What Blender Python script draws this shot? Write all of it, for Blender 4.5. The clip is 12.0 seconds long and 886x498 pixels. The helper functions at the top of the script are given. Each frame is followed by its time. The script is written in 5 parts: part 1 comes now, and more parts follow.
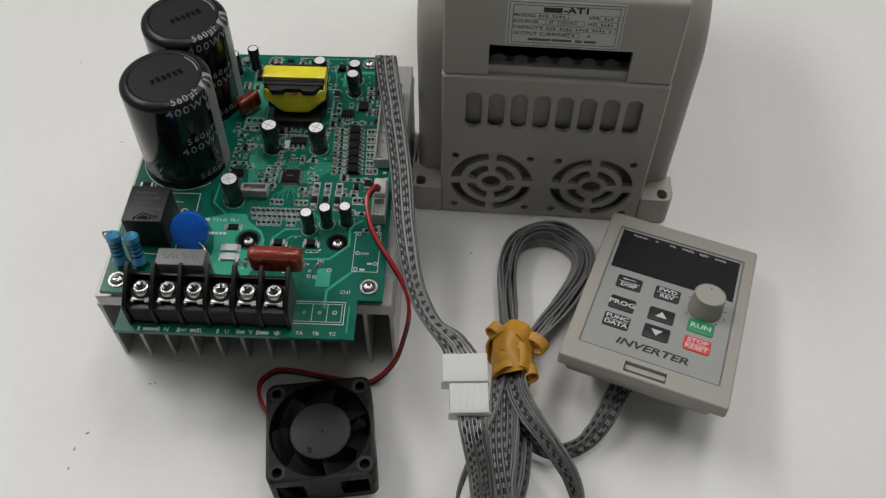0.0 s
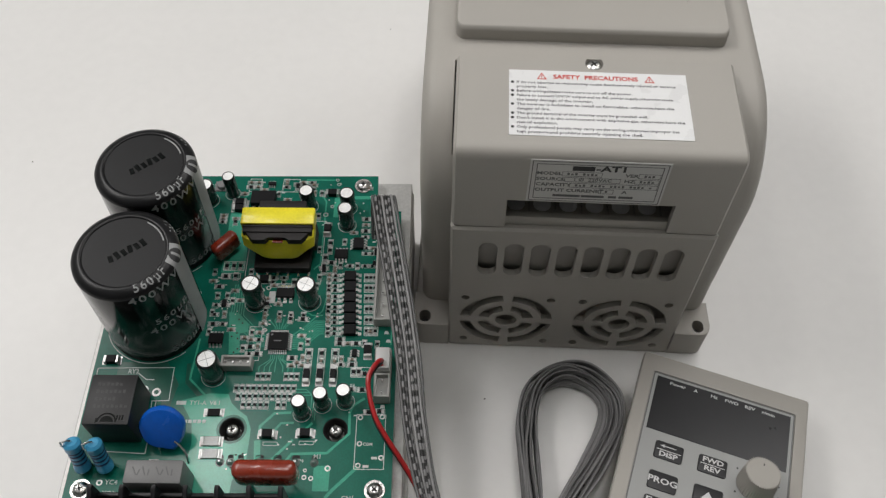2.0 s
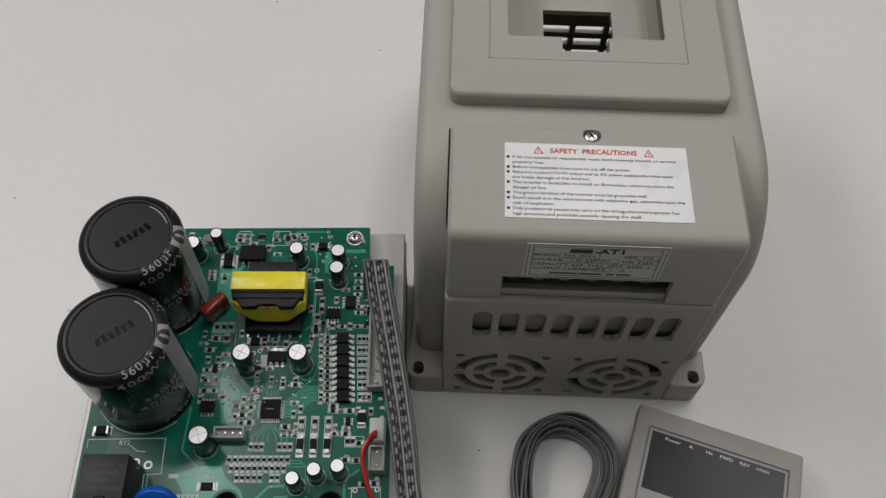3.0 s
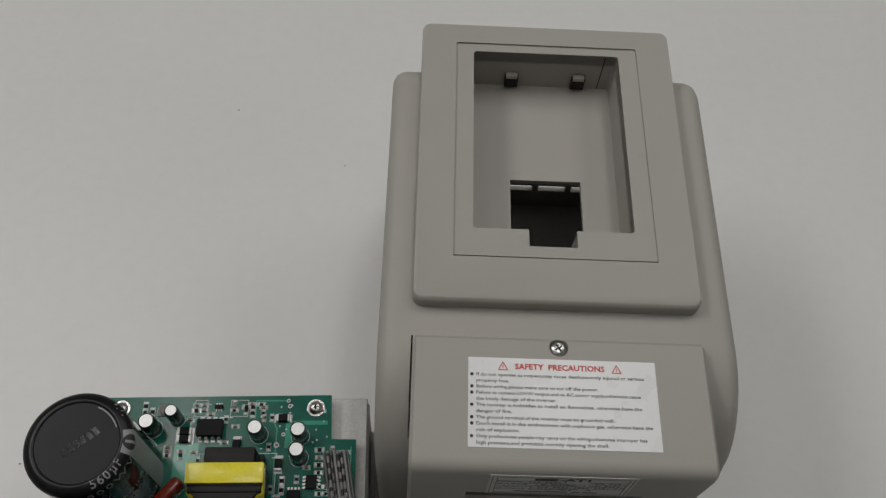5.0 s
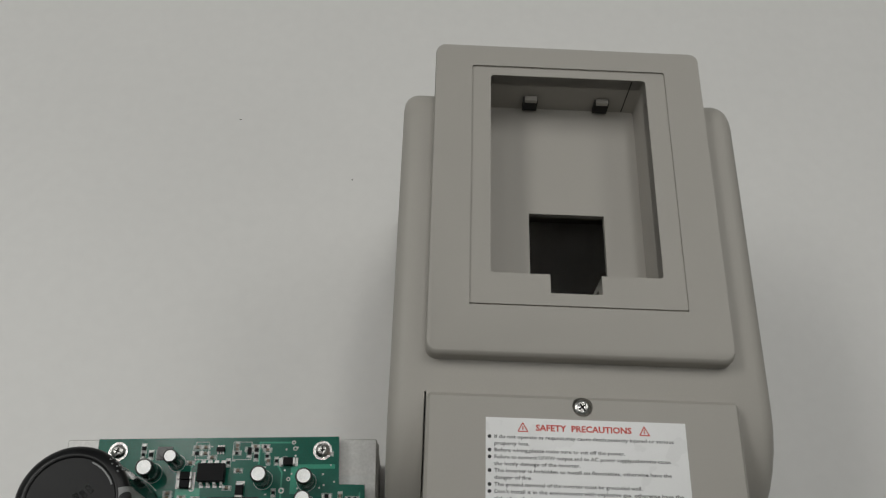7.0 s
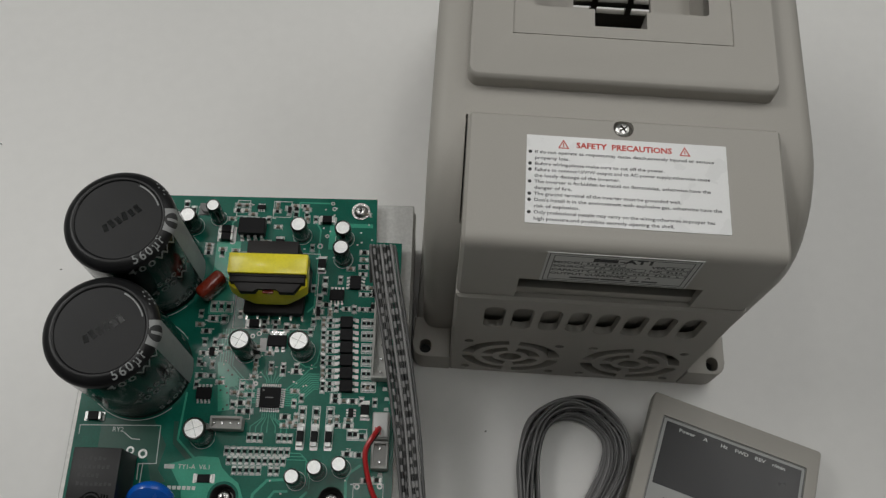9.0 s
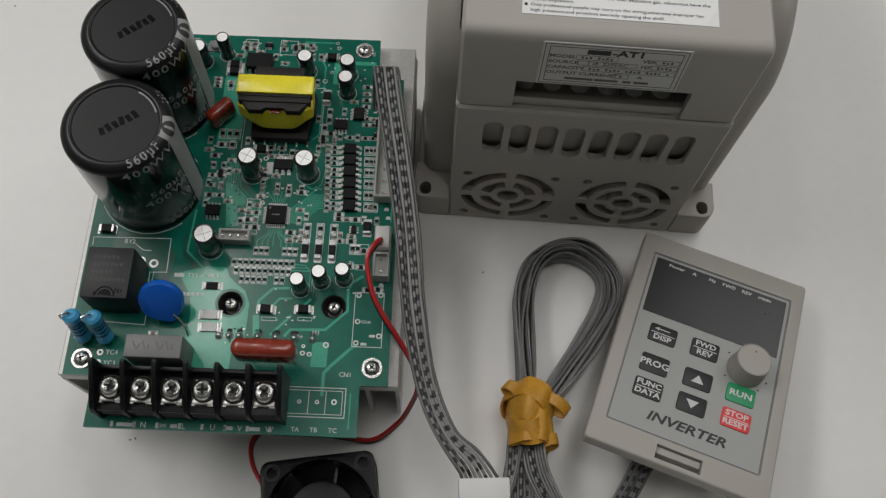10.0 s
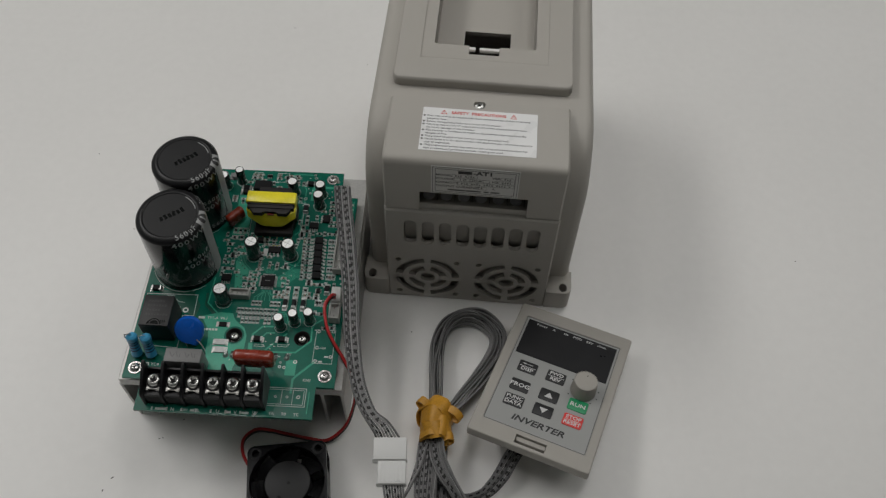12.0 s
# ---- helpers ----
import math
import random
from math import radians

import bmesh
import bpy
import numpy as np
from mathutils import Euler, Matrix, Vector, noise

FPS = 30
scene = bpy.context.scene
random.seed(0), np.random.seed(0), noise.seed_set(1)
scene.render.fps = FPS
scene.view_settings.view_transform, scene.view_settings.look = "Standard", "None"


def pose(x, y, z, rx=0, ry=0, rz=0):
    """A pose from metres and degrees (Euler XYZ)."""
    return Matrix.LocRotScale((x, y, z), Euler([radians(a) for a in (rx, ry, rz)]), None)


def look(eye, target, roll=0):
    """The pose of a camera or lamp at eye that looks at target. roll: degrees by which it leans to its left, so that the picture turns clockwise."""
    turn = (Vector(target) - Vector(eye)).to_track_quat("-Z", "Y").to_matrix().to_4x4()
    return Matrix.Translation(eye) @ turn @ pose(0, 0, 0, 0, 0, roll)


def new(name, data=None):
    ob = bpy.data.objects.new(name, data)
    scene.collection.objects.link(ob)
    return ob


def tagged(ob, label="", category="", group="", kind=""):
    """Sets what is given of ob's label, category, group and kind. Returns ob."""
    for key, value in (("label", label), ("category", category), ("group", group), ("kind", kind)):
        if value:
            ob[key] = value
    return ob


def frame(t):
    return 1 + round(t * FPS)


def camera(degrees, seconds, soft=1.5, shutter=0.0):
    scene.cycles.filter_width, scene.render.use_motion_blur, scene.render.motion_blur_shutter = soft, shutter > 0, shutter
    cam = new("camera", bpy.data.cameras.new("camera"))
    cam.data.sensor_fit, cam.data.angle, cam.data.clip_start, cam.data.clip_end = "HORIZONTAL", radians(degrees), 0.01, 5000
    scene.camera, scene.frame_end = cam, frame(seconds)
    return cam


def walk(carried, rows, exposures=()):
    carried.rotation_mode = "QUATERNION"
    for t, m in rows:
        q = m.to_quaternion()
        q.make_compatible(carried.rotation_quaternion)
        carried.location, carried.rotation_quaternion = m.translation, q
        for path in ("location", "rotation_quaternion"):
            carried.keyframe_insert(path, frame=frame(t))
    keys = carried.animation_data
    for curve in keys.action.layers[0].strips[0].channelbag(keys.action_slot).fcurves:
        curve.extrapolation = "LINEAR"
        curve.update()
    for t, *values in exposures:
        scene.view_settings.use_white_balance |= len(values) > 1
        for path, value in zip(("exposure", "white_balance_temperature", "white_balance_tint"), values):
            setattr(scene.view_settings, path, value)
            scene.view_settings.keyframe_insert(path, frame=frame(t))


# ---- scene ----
cam = camera(53.99, 12.0, 1.3)
PATH = [
    (0, (0.01026, 0.02178, 0.32331), (-0.00836, 0.43994, -0.23776), 0.333),
    (0.5, (0.00975, 0.04365, 0.32204), (-0.00341, 0.45308, -0.24558), 0.369),
    (1, (0.00303, 0.06391, 0.32040), (-0.00510, 0.45494, -0.26014), 0.555),
    (1.5, (-0.00114, 0.09027, 0.32522), (-0.00915, 0.47457, -0.25980), 0.430),
    (2, (-0.00339, 0.11658, 0.33162), (-0.00724, 0.50032, -0.25380), 0.482),
    (2.5, (-0.00512, 0.13542, 0.33393), (-0.00413, 0.49373, -0.26742), 0.936),
    (3, (-0.00558, 0.15554, 0.34865), (-0.00034, 0.50383, -0.25853), 1.409),
    (3.5, (-0.00239, 0.17119, 0.36251), (0.00773, 0.52437, -0.24178), 1.767),
    (3.7, (-0.00084, 0.17696, 0.36597), (0.01127, 0.53304, -0.23657), 1.999),
    (5.3, (-0.00272, 0.23465, 0.37649), (0.02435, 0.55427, -0.24569), 5.189),
    (5.5, (-0.00145, 0.23884, 0.37438), (0.02368, 0.55175, -0.25129), 5.035),
    (6, (-0.00147, 0.24514, 0.37213), (0.02365, 0.55688, -0.25412), 5.104),
    (6.5, (-0.00579, 0.25267, 0.37116), (0.01892, 0.56647, -0.25408), 5.026),
    (6.7, (-0.00528, 0.25701, 0.37139), (0.01876, 0.57026, -0.25415), 4.819),
    (8.3, (-0.00718, 0.22758, 0.34912), (0.00488, 0.50784, -0.29221), 3.592),
    (8.5, (-0.00905, 0.21843, 0.34583), (-0.00068, 0.49444, -0.29740), 3.403),
    (9, (-0.00832, 0.19533, 0.34506), (-0.00547, 0.46319, -0.30166), 2.825),
    (9.5, (-0.01062, 0.16898, 0.34022), (-0.01009, 0.43005, -0.30927), 2.881),
    (10, (-0.00595, 0.13504, 0.33349), (-0.00222, 0.39842, -0.31506), 3.567),
    (10.5, (0.00422, 0.10114, 0.33712), (0.00798, 0.36904, -0.30957), 3.532),
    (11, (0.01658, 0.06709, 0.36565), (0.01352, 0.34187, -0.27815), 2.237),
    (11.5, (0.02763, 0.04805, 0.41362), (0.02094, 0.37776, -0.20383), 1.920),
    (12, (0.03967, 0.02061, 0.45180), (0.02410, 0.40764, -0.13127), 1.386),
]
EXPOSURES = [(0.0, 1.0, 6500, 10), (1.5, 1.14, 6500, 11), (2.5, 1.05, 6500, 12), (3.5, 0.40, 6500, 13), (5.5, 0.31, 6500, 9), (6.5, 0.37, 6500, 8), (8.5, 0.36, 6500, 8), (9.5, 0.64, 6500, 10), (10.5, 0.75, 6500, 11), (11.0, 0.74, 6500, 11), (12.0, 0.53, 6500, 10)]
walk(cam, [(t, look(eye, target, roll)) for t, eye, target, roll in PATH], EXPOSURES)

# ---- world and light ----
world = bpy.data.worlds.new("world")
scene.world = world
world.use_nodes = True
world.node_tree.nodes["Background"].inputs[0].default_value = (0.8, 0.85, 0.9, 1)
world.node_tree.nodes["Background"].inputs[1].default_value = 0.3


def panel_lamp(x, y, z, sx, sy, power, rx=0.0):
    data = bpy.data.lights.new("unseen_panel_lamp", "AREA")
    data.shape, data.size, data.size_y, data.energy = "RECTANGLE", sx, sy, power
    data.color = (1.0, 0.985, 0.96)
    ob = new("unseen_panel_lamp", data)
    ob.matrix_world = pose(x, y, z, rx)
    return ob


# all out of view; the last is a fill added overhead to brighten the table
LAMPS = [(-0.55, 0.81, 0.10, 0.28, 1.0), (0.38, 1.10, 0.22, 0.90, 3.4), (-1.35, 0.95, 0.6, 1.3, 11.8), (1.30, 1.30, 0.6, 1.3, 5.2), (-1.3, -0.75, 0.6, 1.2, 0.4), (1.3, -0.75, 0.6, 1.2, 0.15), (0.05, 0.22, 0.5, 0.5, 2.1)]
for lx, ly, lw, ll, lp in LAMPS:
    panel_lamp(lx, ly, 1.80, lw, ll, lp)


# ---- materials ----
def pbr(name, base, rough, metal=0.0, var=0.08, scale=90.0, fine=1800.0, bump=0.0, coat=0.0, rnd=0.0, spec=0.5, rvar=0.06):
    """A surface with mottling at two scales, uneven gloss and fine relief."""
    m = bpy.data.materials.new(name)
    m.use_nodes = True
    nt = m.node_tree
    b = nt.nodes["Principled BSDF"]
    b.inputs["Metallic"].default_value = metal
    b.inputs["Coat Weight"].default_value = coat
    b.inputs["Coat Roughness"].default_value = 0.12
    b.inputs["Specular IOR Level"].default_value = spec
    tc = nt.nodes.new("ShaderNodeTexCoord")
    n1, n2 = nt.nodes.new("ShaderNodeTexNoise"), nt.nodes.new("ShaderNodeTexNoise")
    n1.inputs["Scale"].default_value, n2.inputs["Scale"].default_value = scale, fine
    n1.inputs["Detail"].default_value, n2.inputs["Detail"].default_value = 4, 3
    for n in (n1, n2):
        nt.links.new(tc.outputs["Object"], n.inputs["Vector"])
    add = nt.nodes.new("ShaderNodeMath")
    add.operation = "ADD"
    nt.links.new(n1.outputs[0], add.inputs[0])
    nt.links.new(n2.outputs[0], add.inputs[1])
    ramp = nt.nodes.new("ShaderNodeMapRange")
    ramp.inputs["From Min"].default_value, ramp.inputs["From Max"].default_value = 0.7, 1.3
    ramp.inputs["To Min"].default_value, ramp.inputs["To Max"].default_value = 1 - var, 1 + var
    nt.links.new(add.outputs[0], ramp.inputs["Value"])
    last = ramp.outputs[0]
    if rnd:
        oi = nt.nodes.new("ShaderNodeObjectInfo")
        r2 = nt.nodes.new("ShaderNodeMapRange")
        r2.inputs["To Min"].default_value, r2.inputs["To Max"].default_value = 1 - rnd, 1 + rnd
        nt.links.new(oi.outputs["Random"], r2.inputs["Value"])
        mu = nt.nodes.new("ShaderNodeMath")
        mu.operation = "MULTIPLY"
        nt.links.new(last, mu.inputs[0])
        nt.links.new(r2.outputs[0], mu.inputs[1])
        last = mu.outputs[0]
    sc = nt.nodes.new("ShaderNodeVectorMath")
    sc.operation = "SCALE"
    sc.inputs[0].default_value = base
    nt.links.new(last, sc.inputs["Scale"])
    nt.links.new(sc.outputs[0], b.inputs["Base Color"])
    rr = nt.nodes.new("ShaderNodeMapRange")
    rr.inputs["To Min"].default_value, rr.inputs["To Max"].default_value = max(0.02, rough - rvar), min(1, rough + rvar)
    nt.links.new(n1.outputs[0], rr.inputs["Value"])
    nt.links.new(rr.outputs[0], b.inputs["Roughness"])
    if bump:
        bp = nt.nodes.new("ShaderNodeBump")
        bp.inputs["Strength"].default_value, bp.inputs["Distance"].default_value = bump, 0.0002
        nt.links.new(n2.outputs[0], bp.inputs["Height"])
        nt.links.new(bp.outputs[0], b.inputs["Normal"])
    return m


TABLE = pbr("white_laminate", (0.775, 0.765, 0.75), 0.42, var=0.018, scale=9, fine=160, bump=0.02)
WALL = pbr("wall_paint", (0.48, 0.505, 0.49), 0.85, var=0.03, scale=3, fine=60)
FLOOR = pbr("floor_tile", (0.35, 0.34, 0.33), 0.5, var=0.08, scale=4, fine=80)
CASE = pbr("warm_grey_abs", (0.418, 0.396, 0.362), 0.52, var=0.025, scale=40, fine=2600, bump=0.10)
CASE_IN = pbr("grey_abs_inside", (0.38, 0.36, 0.335), 0.6, var=0.03, scale=40, fine=2200, bump=0.10)
BEZEL = pbr("beige_grey_abs", (0.365, 0.346, 0.314), 0.5, var=0.02, scale=60, fine=2600, bump=0.08)
FACE = pbr("silver_overlay", (0.318, 0.323, 0.315), 0.42, var=0.02, scale=60, fine=4000, bump=0.03)
SMOKE = pbr("smoked_window", (0.014, 0.014, 0.016), 0.30, spec=0.35, var=0.1, scale=120, coat=0.1)
KEYBLACK = pbr("black_key", (0.020, 0.020, 0.022), 0.45, spec=0.4, var=0.1, scale=200)
KEYGREEN = pbr("green_key", (0.015, 0.27, 0.11), 0.45, var=0.06, scale=200)
KEYRED = pbr("red_key", (0.68, 0.045, 0.04), 0.45, var=0.06, scale=200)
INK_W = pbr("white_print", (0.58, 0.58, 0.58), 0.6, var=0.05, scale=900)
INK_K = pbr("black_print", (0.03, 0.03, 0.032), 0.6, var=0.1, scale=900)
INK_R = pbr("red_print", (0.62, 0.07, 0.05), 0.6, var=0.1, scale=900)
# label white; also lends the window's metal screws a lit look
PAPER_AND_LIT = pbr("white_label_and_lit_screw", (0.85, 0.85, 0.85), 0.28, var=0.015, scale=80, fine=1500)
SILVERLBL = pbr("silver_label", (0.60, 0.60, 0.585), 0.38, metal=0.12, var=0.03, scale=80, fine=3000)
FR4 = pbr("green_solder_mask", (0.002, 0.118, 0.080), 0.24, spec=0.4, var=0.16, scale=110, fine=1500, coat=0.1)
FR4L = pbr("green_mask_over_copper", (0.042, 0.33, 0.22), 0.24, spec=0.45, var=0.12, scale=140, fine=1500, coat=0.2)
FR4D = pbr("dark_green_mask", (0.002, 0.07, 0.045), 0.3, var=0.12, scale=140, fine=1500, coat=0.3)
SILK = pbr("silkscreen", (0.52, 0.57, 0.55), 0.6, var=0.15, scale=700, fine=4000)
ALU = pbr("extruded_aluminium", (0.54, 0.535, 0.52), 0.45, metal=0.45, var=0.12, scale=60, fine=900, bump=0.12, rnd=0.05)
TIN = pbr("tinned_metal", (0.72, 0.72, 0.71), 0.24, metal=1.0, var=0.15, scale=500, fine=3000, bump=0.15)
SOLDER = pbr("solder", (0.50, 0.51, 0.50), 0.30, metal=0.9, var=0.2, scale=900, fine=5000, bump=0.2, rnd=0.12)
ZINC = pbr("zinc_plated_screw", (0.58, 0.575, 0.56), 0.25, metal=1.0, var=0.45, scale=350, fine=1800, bump=0.55, rnd=0.15)
CLAMP = pbr("dull_plated_clamp", (0.30, 0.295, 0.28), 0.34, metal=0.9, var=0.35, scale=350, fine=2500, bump=0.25, rnd=0.2)
CANTOP = pbr("can_aluminium", (0.95, 0.95, 0.94), 0.42, metal=0.4, var=0.12, scale=400, fine=2500, bump=0.1)
SLEEVE = pbr("black_pvc_sleeve", (0.006, 0.007, 0.007), 0.15, var=0.2, scale=120, fine=900, spec=0.3, rvar=0.05)
CAPTOP = pbr("black_sleeve_top", (0.010, 0.010, 0.011), 0.46, spec=0.31, var=0.1, scale=160, fine=1500, bump=0.05)
CAPRIM = pbr("black_sleeve_rim", (0.007, 0.007, 0.008), 0.33, spec=0.32, var=0.15, scale=160, fine=1500, bump=0.05)
CAPSTRIPE = pbr("grey_sleeve_stripe", (0.30, 0.305, 0.305), 0.34, var=0.08, scale=160)
CAPINK = pbr("grey_sleeve_print", (0.31, 0.32, 0.32), 0.5, var=0.1, scale=900)
SLEEVE_S = pbr("small_can_sleeve", (0.009, 0.014, 0.012), 0.25, var=0.25, scale=300, coat=0.4)
EPOXY = pbr("black_epoxy", (0.005, 0.005, 0.006), 0.5, spec=0.15, var=0.15, scale=400, fine=3000, bump=0.1, rnd=0.25)
RELAY = pbr("black_relay_case", (0.013, 0.013, 0.014), 0.48, spec=0.42, var=0.15, scale=120, fine=1800, bump=0.05)
RELAYINK = pbr("grey_relay_print", (0.018, 0.018, 0.019), 0.5, var=0.2, scale=500)
BLOCK = pbr("black_terminal_plastic", (0.006, 0.006, 0.007), 0.36, spec=0.28, var=0.12, scale=160, fine=1800, bump=0.06)
GREYBOX = pbr("grey_film_capacitor", (0.165, 0.165, 0.165), 0.45, var=0.06, scale=200, fine=1800, bump=0.08)
REDBROWN = pbr("red_brown_epoxy", (0.25, 0.029, 0.012), 0.27, var=0.12, scale=220, coat=0.6, bump=0.03)
BLUE = pbr("blue_epoxy", (0.004, 0.105, 0.52), 0.26, var=0.08, scale=160, fine=900, coat=0.5, bump=0.06)
RESBLUE = pbr("blue_resistor", (0.045, 0.29, 0.50), 0.32, var=0.08, scale=300, coat=0.4)
RESBAND = pbr("resistor_band", (0.006, 0.03, 0.10), 0.4, var=0.1, scale=300)
YELLOW = pbr("yellow_tape", (0.86, 0.75, 0.03), 0.3, var=0.08, scale=160, fine=1200, coat=0.3, bump=0.06)
FERRITE = pbr("dark_ferrite", (0.010, 0.008, 0.008), 0.55, spec=0.35, var=0.2, scale=300, fine=2500, bump=0.15)
NYLON = pbr("white_nylon", (0.64, 0.64, 0.63), 0.42, var=0.03, scale=120, fine=2200, bump=0.06)
NYLON_G = pbr("ivory_header", (0.43, 0.43, 0.41), 0.45, var=0.05, scale=200, bump=0.05)
GREYWIRE = pbr("grey_wire", (0.172, 0.169, 0.170), 0.38, var=0.12, scale=260, fine=2500, bump=0.05, rnd=0.5)
DARKMARK = pbr("dark_wire_marks", (0.014, 0.013, 0.014), 0.5, var=0.2, scale=400)
REDWIRE = pbr("red_wire", (0.44, 0.016, 0.018), 0.34, var=0.12, scale=250, coat=0.2)
BLACKWIRE = pbr("black_wire", (0.016, 0.015, 0.016), 0.36, var=0.15, scale=250, coat=0.2)
RUBBER = pbr("amber_rubber", (0.52, 0.255, 0.022), 0.5, var=0.16, scale=110, fine=900, bump=0.12)
FANBLACK = pbr("black_pbt", (0.010, 0.010, 0.011), 0.28, spec=0.12, var=0.12, scale=160, fine=2200, bump=0.08)
FANBLADE = pbr("black_pbt_blade", (0.014, 0.014, 0.015), 0.2, spec=0.55, var=0.1, scale=160, fine=2200, bump=0.04)
FANHUB = pbr("black_pbt_hub", (0.016, 0.016, 0.017), 0.46, spec=0.26, var=0.08, scale=160, fine=2200, bump=0.05)
GREYPRINT = pbr("dark_grey_print", (0.11, 0.11, 0.11), 0.5, var=0.1, scale=400)
CERAMIC = pbr("white_ceramic", (0.55, 0.56, 0.55), 0.4, var=0.1, scale=500)
DUST = pbr("dark_dust", (0.11, 0.105, 0.10), 0.9, var=0.3, scale=2000)
LAMPFRAME = pbr("lamp_frame", (0.75, 0.75, 0.75), 0.5, var=0.02, scale=20)
DIFFUSER = pbr("lamp_diffuser", (0.85, 0.85, 0.85), 0.5, var=0.01, scale=20)
BROWNPART = pbr("tan_ceramic_chip", (0.22, 0.175, 0.13), 0.5, var=0.15, scale=700)
# near-black colour that stands for the shade inside holes, slots and gaps
HOLE_SHADE = pbr("painted_hole_shade", (0.012, 0.012, 0.012), 0.8, var=0.1, scale=300)

# ---- mesh helpers: all lengths in millimetres ----
MM = 0.001


def start():
    return bmesh.new()


def box(x0, x1, y0, y1, z0, z1, bevel=0.0, seg=2, pick=None, taper=0.0):
    """A box between two corners, with rounded edges; pick(edge) chooses which; taper narrows the top."""
    bm = bmesh.new()
    vs = [bm.verts.new((x, y, z)) for z in (z0, z1) for y in (y0, y1) for x in (x0, x1)]
    if taper:
        cx, cy = (x0 + x1) / 2, (y0 + y1) / 2
        for v in vs[4:]:
            v.co.x = cx + (v.co.x - cx) * (1 - taper)
            v.co.y = cy + (v.co.y - cy) * (1 - taper)
    for f in ((0, 2, 3, 1), (4, 5, 7, 6), (0, 1, 5, 4), (2, 6, 7, 3), (0, 4, 6, 2), (1, 3, 7, 5)):
        bm.faces.new([vs[i] for i in f])
    if bevel:
        es = [e for e in bm.edges if pick is None or pick(e)]
        bmesh.ops.bevel(bm, geom=es, offset=bevel, segments=seg, profile=0.5, affect="EDGES")
    return bm


def upright(e):
    return abs(e.verts[0].co.z - e.verts[1].co.z) > 1e-4


def prism(poly, z0, z1, bevel=0.0, seg=2):
    """An outline in x and y, raised from z0 to z1, with its upper rim rounded."""
    bm = bmesh.new()
    lo, hi = [bm.verts.new((x, y, z0)) for x, y in poly], [bm.verts.new((x, y, z1)) for x, y in poly]
    bm.faces.new(lo[::-1])
    top = bm.faces.new(hi)
    n = len(poly)
    for i in range(n):
        bm.faces.new((lo[i], lo[(i + 1) % n], hi[(i + 1) % n], hi[i]))
    if bevel:
        bmesh.ops.bevel(bm, geom=list(top.edges), offset=bevel, segments=seg, profile=0.5, affect="EDGES")
    return bm


def round_rect(cx, cy, sx, sy, r, n=5):
    pts = []
    for qx, qy, a0 in ((1, 1, 0), (-1, 1, 90), (-1, -1, 180), (1, -1, 270)):
        for i in range(n + 1):
            a = radians(a0 + 90 * i / n)
            pts.append((cx + qx * (sx / 2 - r) + r * math.cos(a), cy + qy * (sy / 2 - r) + r * math.sin(a)))
    return pts


def pillow(cx, cy, sx, sy, r, z0, z1, soft, n=5):
    """A slab with rounded corners whose upper rim is rounded, by soft in front and less elsewhere."""
    bm = bmesh.new()
    rings = [[bm.verts.new((x, y, z0)) for x, y in round_rect(cx, cy, sx, sy, r, n)]]
    for d, dz in ((0, 1.6), (0.06, 1.3), (0.2, 1.0), (0.42, 0.66), (0.72, 0.32), (1.05, 0.08), (1.2, 0.0)):
        d = d * soft
        rings.append([bm.verts.new((x, y, z1 - dz * soft)) for x, y in round_rect(cx, cy + 0.35 * d, sx - 0.6 * d, sy - 1.3 * d, r - d * 0.3, n)])
    for a, b in zip(rings, rings[1:]):
        for i in range(len(a)):
            j = (i + 1) % len(a)
            bm.faces.new((a[i], a[j], b[j], b[i]))
    bm.faces.new(rings[0][::-1])
    bm.faces.new(rings[-1])
    bmesh.ops.recalc_face_normals(bm, faces=bm.faces)
    return bm


def circle(cx, cy, r, n=24, a0=0.0, a1=360.0):
    return [(cx + r * math.cos(radians(a0 + (a1 - a0) * i / n)), cy + r * math.sin(radians(a0 + (a1 - a0) * i / n))) for i in range(n)]


def lathe(profile, seg=32):
    """Turns pairs of radius and height about the z axis."""
    bm = bmesh.new()
    rings = []
    for r, z in profile:
        if r < 1e-6:
            rings.append([bm.verts.new((0, 0, z))])
        else:
            rings.append([bm.verts.new((r * math.cos(2 * math.pi * i / seg), r * math.sin(2 * math.pi * i / seg), z)) for i in range(seg)])
    for a, b in zip(rings, rings[1:]):
        for i in range(seg):
            j = (i + 1) % seg
            if len(a) == 1 and len(b) > 1:
                bm.faces.new((a[0], b[i], b[j]))
            elif len(b) == 1 and len(a) > 1:
                bm.faces.new((a[i], a[j], b[0]))
            elif len(a) > 1:
                bm.faces.new((a[i], a[j], b[j], b[i]))
    bmesh.ops.recalc_face_normals(bm, faces=bm.faces)
    return bm


def moved(bm, m):
    bmesh.ops.transform(bm, matrix=m, verts=bm.verts)
    return bm


def at(bm, x=0, y=0, z=0, rx=0, ry=0, rz=0):
    return moved(bm, pose(x, y, z, rx, ry, rz))


def joined(*bms):
    out = bmesh.new()
    for b in bms:
        me = bpy.data.meshes.new("tmp")
        b.to_mesh(me)
        out.from_mesh(me)
        bpy.data.meshes.remove(me)
        b.free()
    return out


